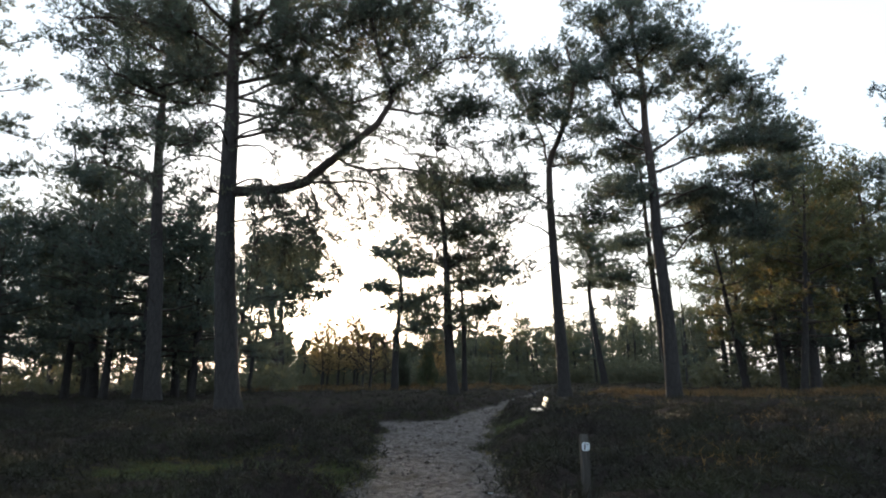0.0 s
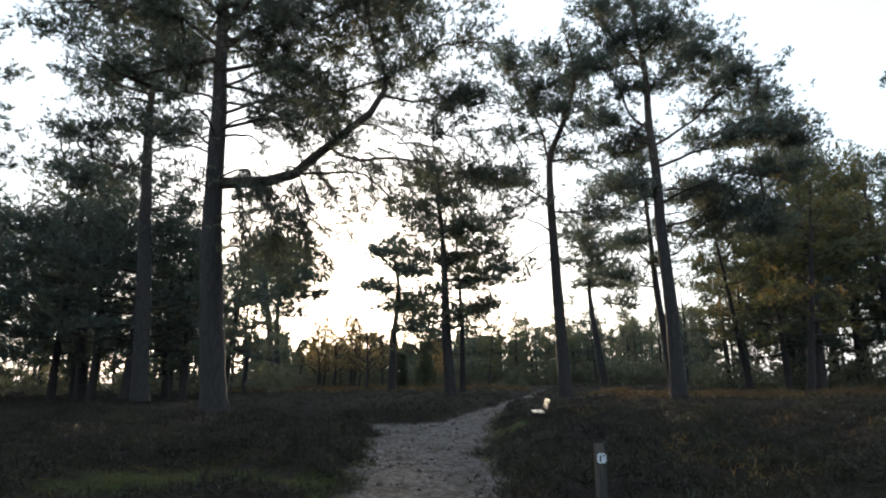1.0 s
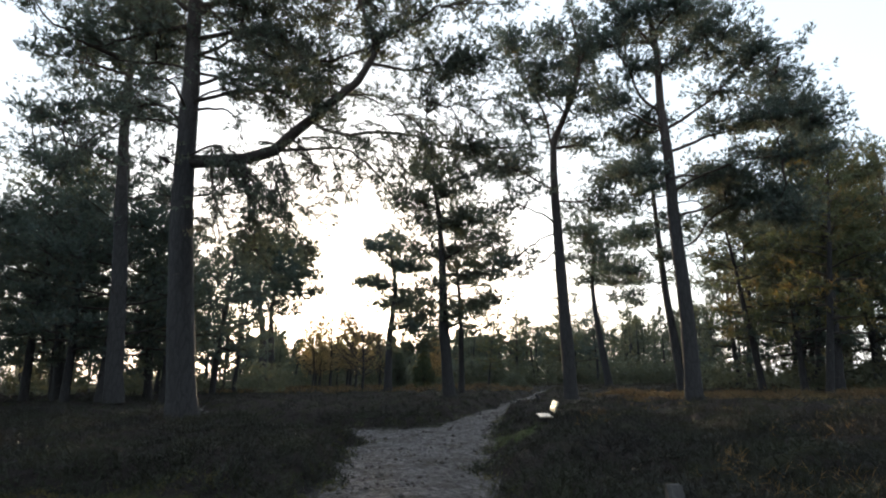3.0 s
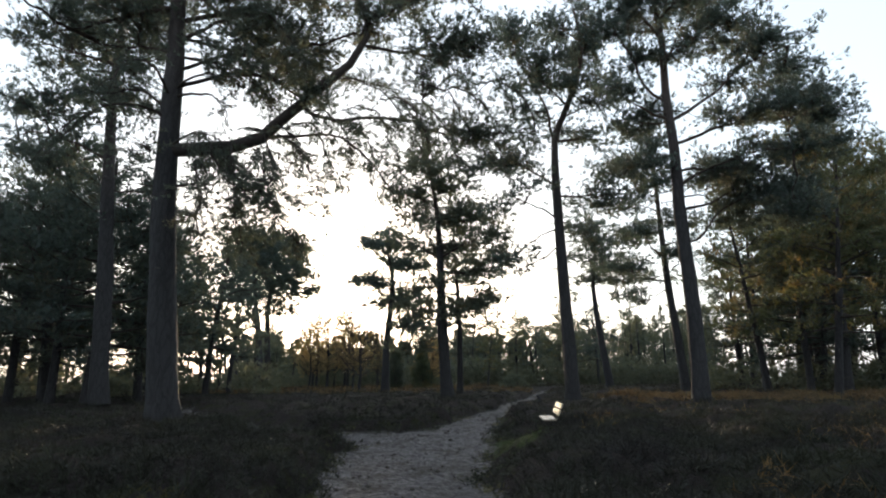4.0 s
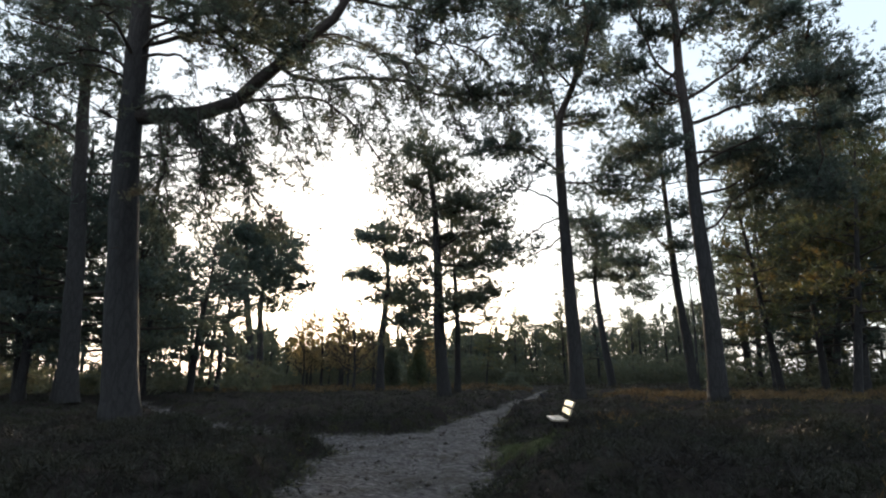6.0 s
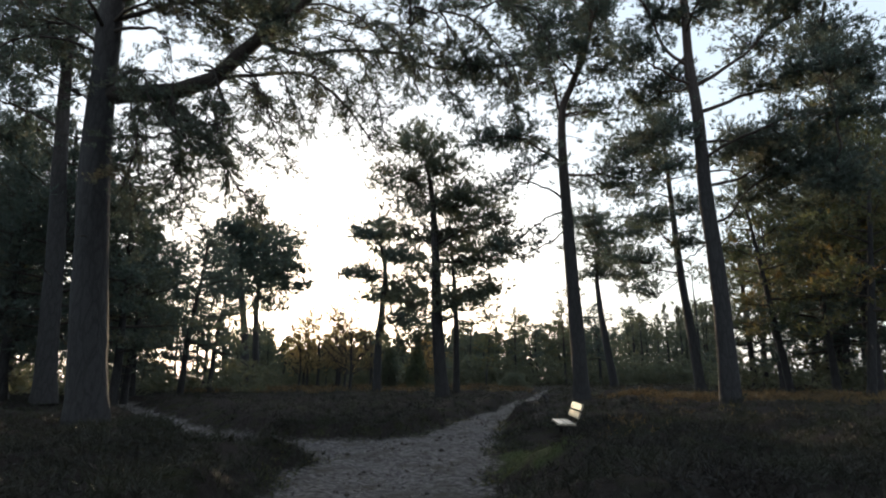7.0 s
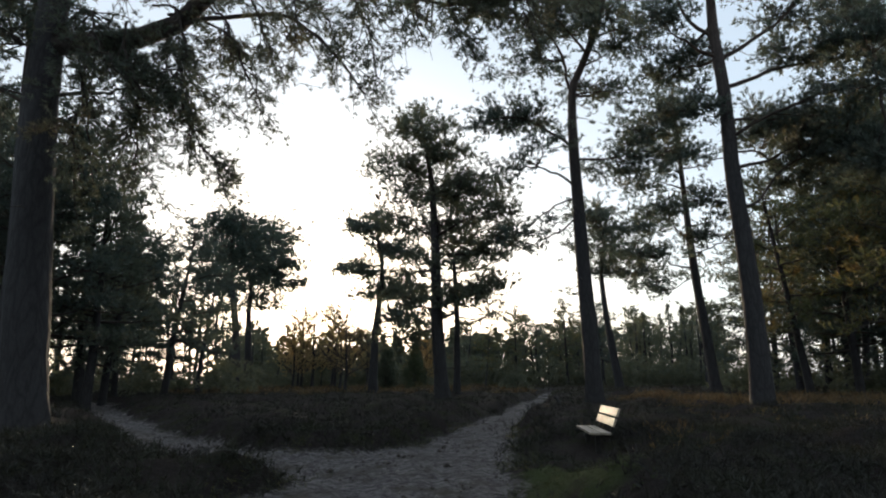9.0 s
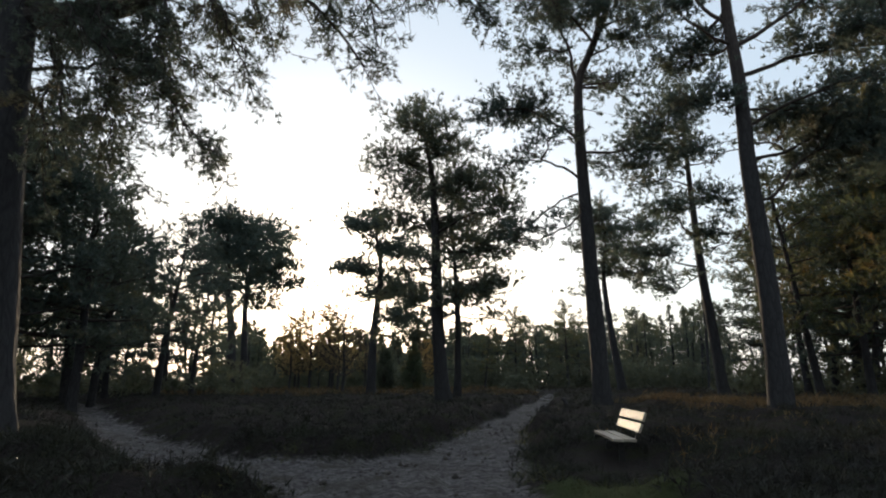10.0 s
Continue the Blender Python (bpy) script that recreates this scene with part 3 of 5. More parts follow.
# The large pine whose heavy crooked limb reaches over the track
pine((-8.5, 23.2), [(0, 0), (-0.3, 3), (-0.6, 7.5), (-0.65, 11.5), (-0.75, 15), (-0.9, 17.5), (-0.7, 20), (-0.4, 23)], 0.46, HERO, [
    ([(0, 0, 8.75), (0.9, -0.2, 8.75), (2.3, -0.5, 8.8), (3.2, -0.8, 9.4), (4.1, -1.1, 10.0), (5.0, -1.4, 10.7), (5.9, -1.7, 11.6), (5.8, -1.8, 12.7), (5.4, -1.8, 13.8), (5.0, -1.7, 15.8), (5.2, -1.6, 17.2)], 0.25, 0.7, 0.9, 0.0),
    ([(3.9, -1.1, 9.8), (5.0, -1.4, 9.1), (6.8, -1.7, 8.9), (8.5, -2.0, 8.4), (10.6, -2.4, 8.2)], 0.075, 0.4, 0.8, 0.25),
    ([(2.5, -0.6, 8.9), (4.0, -1.2, 8.7), (5.3, -1.4, 8.7), (6.3, -1.5, 8.0), (7.2, -1.6, 6.9)], 0.06, 0.5, 0.7, 0.25),
    ([(5.9, -1.7, 11.5), (7.2, -1.5, 11.5), (8.5, -1.6, 11.4), (9.8, -1.7, 11.2)], 0.06, 0.4, 0.9, 0.1),
    ([(0, 0, 11.0), (1.5, -0.8, 11.1), (3.3, -1.2, 10.7), (4.5, -1.4, 10.1)], 0.075, 0.3, 1.0, 0.1),
    ([(0, 0, 10.6), (0.6, -0.5, 10.6), (1.3, -0.8, 10.1), (1.8, -1.0, 9.2)], 0.06, 0.6, 0.5, 0.3),
    ([(0, 0, 12.8), (1.5, -0.8, 13.2), (3.2, -1.7, 12.4), (4.4, -2.0, 10.8)], 0.07, 0.25, 1.3, 0.3),
    ([(0, 0, 12.2), (1.6, 0.7, 12.0), (2.6, 1.2, 11.0), (3.3, 1.4, 9.8)], 0.06, 0.25, 1.2, 0.35),
    ([(0, 0, 13.5), (1.4, 0.1, 13.9), (2.8, 0.2, 13.2), (4.4, -0.1, 12.6), (6.0, -0.3, 13.0), (7.6, -0.4, 13.9)], 0.09, 0.25, 1.3, 0.1),
    ([(0, 0, 11.6), (1.2, -0.3, 12.1), (2.6, -0.5, 11.8), (4.0, -0.8, 10.9), (5.2, -0.9, 10.9)], 0.07, 0.25, 1.2, 0.2),
    ([(0, 0, 12.9), (1.4, 0.6, 12.6), (3.0, 1.2, 12.8), (4.8, 1.4, 12.0), (6.2, 1.5, 11.6)], 0.07, 0.25, 1.2, 0.2),
    ([(0, 0, 10.8), (0.8, -0.9, 11.2), (1.8, -1.6, 10.8), (2.8, -2.0, 9.9)], 0.05, 0.3, 1.0, 0.3),
    ([(0, 0, 14.4), (1.6, -0.8, 15.2), (3.6, -1.4, 14.8), (5.6, -1.8, 15.4), (7.2, -2.0, 14.6)], 0.09, 0.25, 1.3, 0.05),
    ([(6.1, -1.9, 12.2), (7.2, -2.1, 12.6), (8.6, -2.3, 13.4), (10.0, -2.4, 13.2)], 0.05, 0.2, 1.1, 0.1),
    ([(0, 0, 15.2), (1.5, -1.5, 16.2), (3.6, -2.6, 17.2), (6.4, -3.0, 18.0)], 0.10, 0.35, 1.1, 0.0),
    ([(0, 0, 15.8), (1.8, -0.2, 16.8), (3.6, -0.5, 16.5), (5.4, -0.9, 15.7), (7.2, -1.2, 16.2), (9.2, -1.6, 15.2)], 0.10, 0.4, 1.1, 0.0),
    ([(0, 0, 14.6), (-2.4, -0.6, 15.6), (-5.0, -0.8, 16.2), (-7.8, -0.8, 16.4)], 0.10, 0.35, 1.1, 0.0),
    ([(0, 0, 12.2), (-2.0, 0.5, 13.0), (-4.0, 0.8, 13.4)], 0.07, 0.4, 0.9, 0.0),
    ([(0, 0, 10.2), (-1.6, -0.4, 10.8), (-3.0, -0.6, 10.6)], 0.05, 0.4, 0.8, 0.1),
    ([(0, 0, 7.6), (1.0, -0.2, 7.7), (2.3, -0.4, 7.65)], 0.05, 0.8, 0.0, 0.1),
    ([(0, 0, 8.8), (1.3, -0.5, 8.6), (2.6, -0.8, 7.6), (3.4, -1.0, 6.4)], 0.05, 0.3, 0.6, 0.5),
    ([(2.4, -0.6, 9.2), (3.4, -1.0, 9.0), (4.2, -1.3, 8.2), (4.8, -1.4, 6.6)], 0.04, 0.5, 0.5, 0.5),
    ([(4.9, -1.4, 10.4), (5.8, -1.7, 10.2), (7.0, -2.2, 9.2), (8.0, -2.4, 7.8)], 0.04, 0.55, 0.6, 0.5),
    ([(0, 0, 8.9), (1.0, -1.2, 8.8), (1.8, -2.0, 8.0), (2.4, -2.5, 6.8)], 0.05, 0.3, 0.6, 0.4),
    ([(0, 0, 9.8), (-1.2, -1.0, 10.0), (-2.4, -1.8, 9.4), (-3.2, -2.2, 8.2)], 0.05, 0.3, 0.8, 0.3),
    ([(0, 0, 10.6), (-0.4, -1.6, 10.8), (-0.6, -3.0, 10.2), (-0.4, -3.8, 9.0)], 0.06, 0.3, 0.8, 0.3),
] + SPRAYS, (14.0, 16, 4.6, 1.0, 0.12, -0.1), top=NEAR, pads=[
    (-5.6, -2.5, 14.0, 1.1, 0.6, 1.0), (-6.2, 0.6, 17.0, 1.7, 0.9, 1.0), (-3.0, -1.3, 15.9, 1.9, 1.0, 1.1), (-3.2, 1.8, 15.8, 1.6, 0.9, 1.1),
    (0.5, -0.1, 16.4, 1.9, 1.2, 1.2), (3.3, -2.1, 14.5, 1.7, 1.2, 1.0), (3.8, 1.0, 15.2, 1.9, 1.0, 1.0), (4.8, -0.9, 15.7, 1.3, 1.2, 1.0),
    (6.3, -1.8, 14.1, 1.3, 1.3, 1.0), (7.1, -1.8, 15.3, 1.0, 1.0, 1.0), (6.5, -1.9, 12.3, 1.2, 0.8, 1.0), (8.3, -2.0, 11.3, 1.3, 0.7, 1.0),
    (9.5, -2.0, 11.3, 0.9, 0.5, 1.0), (7.8, -2.0, 10.0, 1.3, 0.6, 0.6), (4.6, -1.5, 10.0, 0.8, 0.4, 1.0), (-3.1, 1.2, 11.5, 1.3, 0.6, 0.8),
] + [
    (2.6, 0.8, 13.8, 2.0, 1.1, 0.6), (1.8, -1.2, 12.0, 1.6, 0.9, 0.5), (2.5, 1.9, 12.4, 1.9, 0.8, 0.6), (9.5, -2.3, 8.2, 1.1, 0.4, 0.9),
    (-1.6, -0.7, 8.8, 1.3, 0.8, 0.4), (0.9, 0.1, 8.5, 0.9, 0.35, 1.1), (1.2, -0.8, 14.4, 1.6, 0.9, 0.9), (-1.8, -0.6, 13.6, 1.5, 0.9, 0.9),
], seed=3, stubs=6, label="large Scots pine with a thick trunk and a heavy crooked limb")

# The slimmer pine beside it
pine((-17.0, 34.0), [(0, 0), (-0.4, 7), (-0.6, 10.3), (-0.8, 15), (-0.9, 19), (-0.9, 25.5)], 0.44, NEAR, [
    ([(0, 0, 12.4), (-2.0, 0, 13.1), (-3.8, -0.3, 13.7), (-5.6, -0.4, 13.6)], 0.08, 0.35, 0.8, 0.0),
    ([(0, 0, 10.8), (1.4, 0, 10.6), (2.9, -0.2, 9.5)], 0.05, 0.3, 0.7, 0.2),
], (17.0, 12, 3.4, 1.0, 0.0, 0.0), pads=[
    (-2.7, -2.5, 14.6, 2.1, 0.9, 1.1), (-6.4, 0.6, 16.0, 1.2, 0.7, 1.0), (-1.4, -1.3, 15.6, 1.5, 1.1, 1.0), (-0.4, 1.8, 16.4, 2.0, 0.9, 1.0),
    (-2.4, -0.1, 19.3, 2.4, 1.3, 1.1), (1.5, -2.1, 18.6, 1.8, 1.2, 1.1), (-4.8, 1.0, 18.5, 2.0, 1.0, 1.0), (-0.5, -0.9, 22.0, 2.2, 1.2, 1.1),
    (0.1, 2.2, 9.8, 2.0, 1.9, 0.7), (-3.7, 0.3, 22.0, 2.2, 1.3, 1.0), (0.9, -1.6, 16.9, 1.4, 0.8, 1.0), (-3.8, 1.5, 13.7, 1.7, 0.9, 0.6), (1.9, -0.4, 11.2, 1.3, 0.9, 0.5),
], seed=8, label="tall slim Scots pine with a ragged dark crown")

# A pine with long flat shelves of foliage at the woodland edge
pine((-26.5, 44.0), [(0, 0), (-0.8, 8.6), (-1.0, 13), (-1.3, 17.5)], 0.36, MID, [], (12.0, 6, 2.5, 0.9, 0.0, 0.0), pads=[
    (-0.5, -2.5, 16.0, 2.7, 0.9, 1.1), (-0.4, 0.6, 15.7, 2.5, 1.1, 1.0), (-3.0, -1.3, 12.7, 3.2, 0.9, 1.1), (0.3, 1.8, 12.3, 3.4, 1.2, 1.0),
    (-2.2, -0.1, 10.8, 3.8, 1.1, 1.0), (-4.6, -2.1, 12.1, 2.4, 0.8, 1.0), (-6.1, 1.0, 10.2, 2.5, 1.1, 1.0), (3.1, -0.9, 9.7, 2.4, 1.2, 0.9),
], seed=10, stubs=9, label="woodland-edge pine with long flat shelves of dark foliage")

# The pine beside the bench
pine((6.55, 38.6), [(0, 0), (-0.1, 3.7), (-0.25, 9), (-0.3, 15), (0.3, 17), (1.1, 19), (1.6, 21.5), (1.2, 24)], 0.40, NEAR, [
    ([(0, 0, 12.6), (-1.6, -0.4, 13.2), (-3.2, -0.6, 13.9), (-4.6, -0.6, 13.8)], 0.08, 0.35, 1.0, 0.1),
    ([(0, 0, 10.4), (-1.4, 0.2, 11.2), (-2.8, 0.4, 11.6), (-4.3, 0.6, 11.4)], 0.07, 0.4, 0.7, 0.15),
    ([(0, 0, 9.0), (-1.0, -0.2, 8.3), (-2.0, -0.4, 7.6), (-3.0, -0.4, 7.5)], 0.05, 0.3, 0.35, 0.15),
    ([(0, 0, 9.9), (-1.2, 0.3, 9.6), (-2.4, 0.4, 8.7), (-3.4, 0.4, 8.3)], 0.05, 0.3, 0.5, 0.2),
    ([(0, 0, 11.9), (1.4, -0.2, 11.9), (2.8, -0.2, 12.4), (4.0, 0, 12.3)], 0.07, 0.4, 0.9, 0.1),
    ([(0, 0, 17.0), (1.0, 0.3, 18.6), (1.3, 0.4, 20.6), (2.4, 0.4, 22.0)], 0.10, 0.4, 1.0, 0.0),
    ([(0, 0, 15.2), (-0.8, 0, 17.4), (-2.2, 0, 20.2), (-3.4, 0, 22.4)], 0.09, 0.5, 1.0, 0.0),
], (15.0, 9, 2.6, 1.0, 0.0, 0.0), pads=[
    (-2.8, -2.5, 21.1, 1.5, 0.9, 1.0), (-0.1, 0.6, 23.0, 1.8, 1.1, 1.0), (-1.1, -1.3, 20.1, 2.1, 1.2, 1.0), (2.2, 1.8, 22.0, 1.5, 1.5, 1.0),
    (-1.5, -0.1, 19.4, 1.8, 1.1, 1.0), (0.6, -2.1, 18.1, 1.4, 1.0, 0.8), (-1.9, 1.0, 17.7, 1.9, 0.9, 0.9), (2.4, -0.9, 17.6, 1.8, 1.2, 1.0),
    (2.4, 2.2, 16.4, 2.3, 0.9, 0.6), (-3.2, 0.3, 14.3, 2.0, 0.9, 1.2), (-1.8, -1.6, 12.3, 1.4, 0.6, 0.6), (2.4, 1.5, 12.0, 2.3, 1.0, 1.0), (3.4, -0.4, 13.4, 1.8, 0.9, 1.0),
], seed=12, stubs=8, label="leaning Scots pine with crooked dead lower branches near the bench")

# The broad pine
pine((11.5, 33.5), [(0, 0), (0.0, 4.6), (-0.2, 8.7), (-0.25, 12), (-0.4, 15), (-0.35, 18), (-0.5, 21), (-0.8, 24.4)], 0.39, NEAR, [
    ([(0, 0, 12.6), (2.0, 0.2, 13.6), (4.4, 0.2, 14.0), (7.8, 0, 14.4)], 0.10, 0.45, 0.7, 0.0),
    ([(0, 0, 13.8), (1.8, -0.4, 15.2), (3.8, -0.6, 16.8), (6.4, -0.6, 17.8)], 0.10, 0.45, 0.7, 0.0),
    ([(0, 0, 9.2), (1.6, 0.2, 9.8), (3.6, 0.4, 11.2), (6.2, 0.6, 10.9)], 0.08, 0.3, 0.7, 0.0),
    ([(0, 0, 7.6), (0.8, 0.1, 7.9), (1.7, 0.2, 9.0), (3.4, 0.2, 9.8), (6.4, 0.2, 9.5)], 0.07, 0.3, 0.7, 0.0),
    ([(0, 0, 10.4), (1.2, -1.2, 11.0), (2.8, -2.2, 11.4), (4.2, -2.6, 11.2)], 0.07, 0.3, 0.7, 0.0),
    ([(0, 0, 11.2), (1.5, 1.0, 11.6), (3.5, 2.0, 11.8), (5.5, 2.4, 11.4)], 0.07, 0.3, 0.7, 0.0),
    ([(0, 0, 9.8), (1.2, 0.6, 10.2), (2.4, 1.0, 10.0), (3.8, 1.2, 9.4)], 0.05, 0.3, 0.7, 0.0),
    ([(0, 0, 7.2), (-0.6, 0, 6.3), (-1.8, 0, 5.6)], 0.045, 0.6, 0.3, 0.1),
    ([(0, 0, 12.0), (-1.0, 0.3, 12.0), (-2.4, 0.3, 11.7)], 0.06, 0.35, 1.0, 0.0),
    ([(0, 0, 14.8), (-1.6, -0.2, 16.0), (-2.0, -0.3, 18.2), (-1.8, 0, 20.0)], 0.09, 0.45, 0.9, 0.0),
    ([(0, 0, 18.6), (-1.6, 0.4, 21.0), (-3.6, 0.6, 23.4)], 0.08, 0.4, 1.1, 0.0),
    ([(0, 0, 17.4), (1.6, 0.4, 19.0), (3.4, 0.6, 20.6)], 0.08, 0.35, 1.1, 0.0),
], (15.5, 9, 3.0, 0.9, 0.2, 0.0), pads=[
    (-3.4, -2.5, 21.3, 1.0, 0.8, 1.2), (-0.6, 0.6, 23.7, 1.6, 1.0, 1.2), (-0.1, -1.3, 20.3, 1.8, 1.4, 1.2), (2.8, 1.8, 22.1, 1.7, 1.2, 1.2),
    (-1.7, -0.1, 20.5, 1.9, 1.1, 1.2), (-3.5, -2.1, 18.1, 1.3, 0.8, 1.2), (3.2, 1.0, 19.6, 2.3, 1.4, 1.5), (4.2, -0.9, 17.8, 1.5, 1.2, 1.5),
    (6.9, 2.2, 18.1, 1.3, 0.8, 1.2), (-1.5, 0.3, 17.5, 1.6, 0.8, 1.2), (-3.1, -1.6, 14.9, 1.2, 0.7, 1.2), (-0.3, 1.5, 15.0, 1.3, 0.7, 0.88),
] + [
    (2.9, -0.4, 14.1, 1.9, 0.6, 1.5), (4.5, -2.3, 13.7, 1.7, 0.7, 1.6), (8.0, 0.8, 14.5, 1.6, 0.9, 1.6), (5.6, -1.2, 14.8, 1.7, 0.6, 1.5),
    (2.7, 1.9, 11.7, 2.0, 1.1, 1.6), (3.9, 0.0, 10.1, 1.9, 1.1, 1.8), (4.4, -1.9, 8.8, 1.5, 1.2, 1.6), (3.0, 1.2, 9.1, 1.9, 0.8, 0.88),
    (-1.7, -0.7, 11.5, 1.5, 0.7, 0.88), (-1.3, 2.4, 14.7, 1.3, 0.9, 1.2), (6.2, 0.4, 16.6, 1.8, 0.9, 1.1), (5.4, -2.4, 11.6, 1.6, 0.9, 1.2), (3.1, 0.5, 16.3, 1.6, 1.0, 0.62),
], seed=21, stubs=7, label="broad-crowned Scots pine leaning over rusty bracken")

# Slim pine behind it
pine((17.2, 51), [(0, 0), (-0.3, 4.3), (-0.6, 8.4), (-0.8, 14), (-1.0, 18.4), (-1.1, 21)], 0.36, MID, [
    ([(0, 0, 8.0), (-1.5, 0, 7.2), (-3.2, 0, 6.8)], 0.05, 0.4, 0.6, 0.1),
], (11.0, 7, 2.6, 1.0, -0.1, 0), pads=[
    (-2.2, -2.5, 19.1, 1.7, 1.0, 1.0), (-2.5, 0.6, 18.2, 2.3, 0.9, 1.0), (-1.5, -1.3, 16.2, 1.8, 1.0, 1.0), (-3.0, 1.8, 14.9, 1.9, 0.9, 0.7), (0.4, -0.1, 13.4, 1.8, 1.0, 1.0),
    (-3.4, -2.1, 12.0, 1.8, 0.8, 1.0), (-3.7, 1.0, 9.8, 2.3, 0.8, 1.0), (-0.4, -0.9, 10.5, 1.4, 0.8, 1.0), (-3.1, 2.2, 7.6, 1.8, 0.7, 0.7),
], seed=31, label="slim Scots pine with layered sparse branches")

# Pine in the middle of the clearing, with a thinner one close behind
pine((-0.45, 46), [(0, 0), (-0.3, 4.3), (-0.5, 10.9), (-0.7, 13.6), (-1.4, 17.2)], 0.42, MID, [], (7.0, 9, 2.6, 1.0, 0.0, 0.0), pads=[
    (-1.4, -2.5, 15.4, 2.0, 1.1, 1.0), (-2.9, 0.6, 14.3, 2.2, 1.2, 1.0), (0.1, -1.3, 14.4, 1.7, 1.2, 1.0), (-1.2, 1.8, 12.9, 2.7, 1.3, 1.0), (1.8, -0.1, 12.6, 2.6, 1.2, 1.0),
    (3.2, -2.1, 10.8, 1.6, 1.2, 1.0), (0.6, 1.0, 10.6, 2.2, 1.2, 1.0), (3.8, -0.9, 9.3, 1.3, 1.0, 1.0), (-2.6, 2.2, 10.9, 1.8, 1.0, 0.7), (1.9, 0.3, 8.7, 2.2, 1.0, 1.0),
    (1.2, -1.6, 5.8, 2.1, 1.2, 1.0), (-2.3, 1.5, 6.2, 1.8, 1.2, 1.0), (2.7, -0.4, 6.6, 1.3, 0.8, 1.0), (-0.8, -2.3, 7.6, 1.6, 0.7, 0.6), (-2.1, 0.8, 3.7, 1.8, 1.0, 0.7),
], seed=41, label="Scots pine with foliage low down its leaning trunk")
pine((0.35, 50.0), [(0, 0), (0.0, 6), (-0.3, 11), (-0.3, 13.5)], 0.24, MID, (), (4.5, 14, 2.6, 0.9, 0.3, 0.0), seed=44, label="thin Scots pine standing close behind a thicker one")
pine((-6.66, 62), [(0, 0), (0.2, 5.4), (0.7, 10.1), (0.3, 13.1), (0.0, 15.5)], 0.40, DISTANT, [], (10.0, 6, 2.2, 1.0, 0.0, 0.0), pads=[
    (0.0, -2.5, 13.8, 2.1, 1.2, 1.6), (2.0, 0.6, 12.5, 2.2, 1.4, 1.6), (-1.3, -1.3, 10.4, 2.1, 0.9, 1.5), (1.2, 1.8, 9.1, 3.0, 1.4, 1.5), (2.7, -0.1, 6.5, 2.2, 1.4, 1.4),
], seed=47, label="Scots pine with a bare curved trunk and tufted crown")
pine((-22.4, 73.5), [(0, 0), (-0.4, 6.4), (-1.0, 10.5), (-1.5, 18.4)], 0.50, DISTANT, [], (11.0, 8, 3.6, 1.1, 0.15, 0.0), pads=[
    (-0.9, -2.5, 17.1, 3.0, 1.6, 1.2), (-3.2, 0.6, 14.9, 3.1, 2.1, 1.2), (0.6, -1.3, 15.2, 3.7, 2.3, 1.2), (-2.7, 1.8, 11.5, 3.2, 1.8, 1.0),
], seed=51, label="Scots pine with a dense rounded umbrella crown")
pine((-25.5, 86.5), [(0, 0), (-0.4, 7.2), (-0.4, 12.1), (0.4, 20.5)], 0.50, DISTANT, (), (12.0, 8, 4.0, 1.1, 0.3, 0.0), pads=[
    (2.5, -2.5, 19.0, 3.8, 2.0, 1.2), (0.5, 0.6, 15.5, 4.9, 2.9, 1.2), (4.3, -1.3, 15.8, 2.4, 1.4, 1.0), (0.8, 1.8, 11.3, 3.3, 2.0, 1.0), (4.1, -0.1, 13.3, 3.3, 1.5, 1.0),
], seed=53, label="Scots pine with a dense crown merging with its neighbour")
pine((17.4, 75), [(0, 0), (-0.8, 6.1), (-1.3, 11.7), (-0.9, 16), (-1.4, 19.7)], 0.46, DISTANT, [
    ([(0, 0, 10.4), (-2.3, 0, 10.2), (-5.0, 0, 10.2)], 0.05, 0.4, 0.4, 0.0),
], (13.0, 6, 3.0, 1.0, 0.0, 0.0), pads=[
    (-3.0, -2.5, 18.4, 2.7, 1.2, 1.0), (-0.7, 0.6, 17.6, 2.8, 1.4, 1.0), (0.0, -1.3, 15.0, 3.5, 1.7, 1.0), (2.9, 1.8, 13.4, 3.5, 1.7, 1.0), (-1.4, -0.1, 12.8, 2.1, 1.0, 1.0), (2.9, -2.1, 17.3, 2.7, 1.6, 1.0),
], seed=57, label="Scots pine with a sinuous trunk and sparse crown")
pine((27.1, 48), [(0, 0), (0.3, 7.7), (0.1, 11.8), (0.1, 16.6), (0.0, 18.8)], 0.36, MID, [], (10.0, 8, 2.6, 1.0, 0.0, 0.0), NEEDLE_SUNLIT, pads=[
    (-3.2, -2.5, 17.2, 2.3, 1.1, 1.0), (1.6, 0.6, 18.2, 2.5, 1.3, 1.0), (3.0, -1.3, 16.1, 2.2, 1.2, 1.0), (0.8, 1.8, 13.7, 3.3, 1.3, 1.0), (2.3, -0.1, 12.5, 2.7, 1.8, 1.0), (-2.6, -2.1, 9.6, 2.6, 1.2, 1.0), (4.6, 1.0, 11.5, 2.8, 1.8, 1.0),
], seed=59, stubs=8, label="Scots pine with orange upper bark and olive foliage tinted as by low sun")
# Pines that only reach in from the sides
pine((-22.3, 25), [(0, 0), (0.2, 8), (0.1, 14), (0, 20)], 0.4, NEAR, [], (9.5, 13, 2.4, 0.65, 0.1, 0.0), seed=61, label="Scots pine at the edge of the clearing")
pine((22.3, 27), [(0, 0), (0.1, 6), (0.3, 11), (0, 15)], 0.34, MID, [], (7.5, 16, 3.0, 0.9, 0.0, 0.0), seed=63, label="Scots pine at the edge of the clearing")

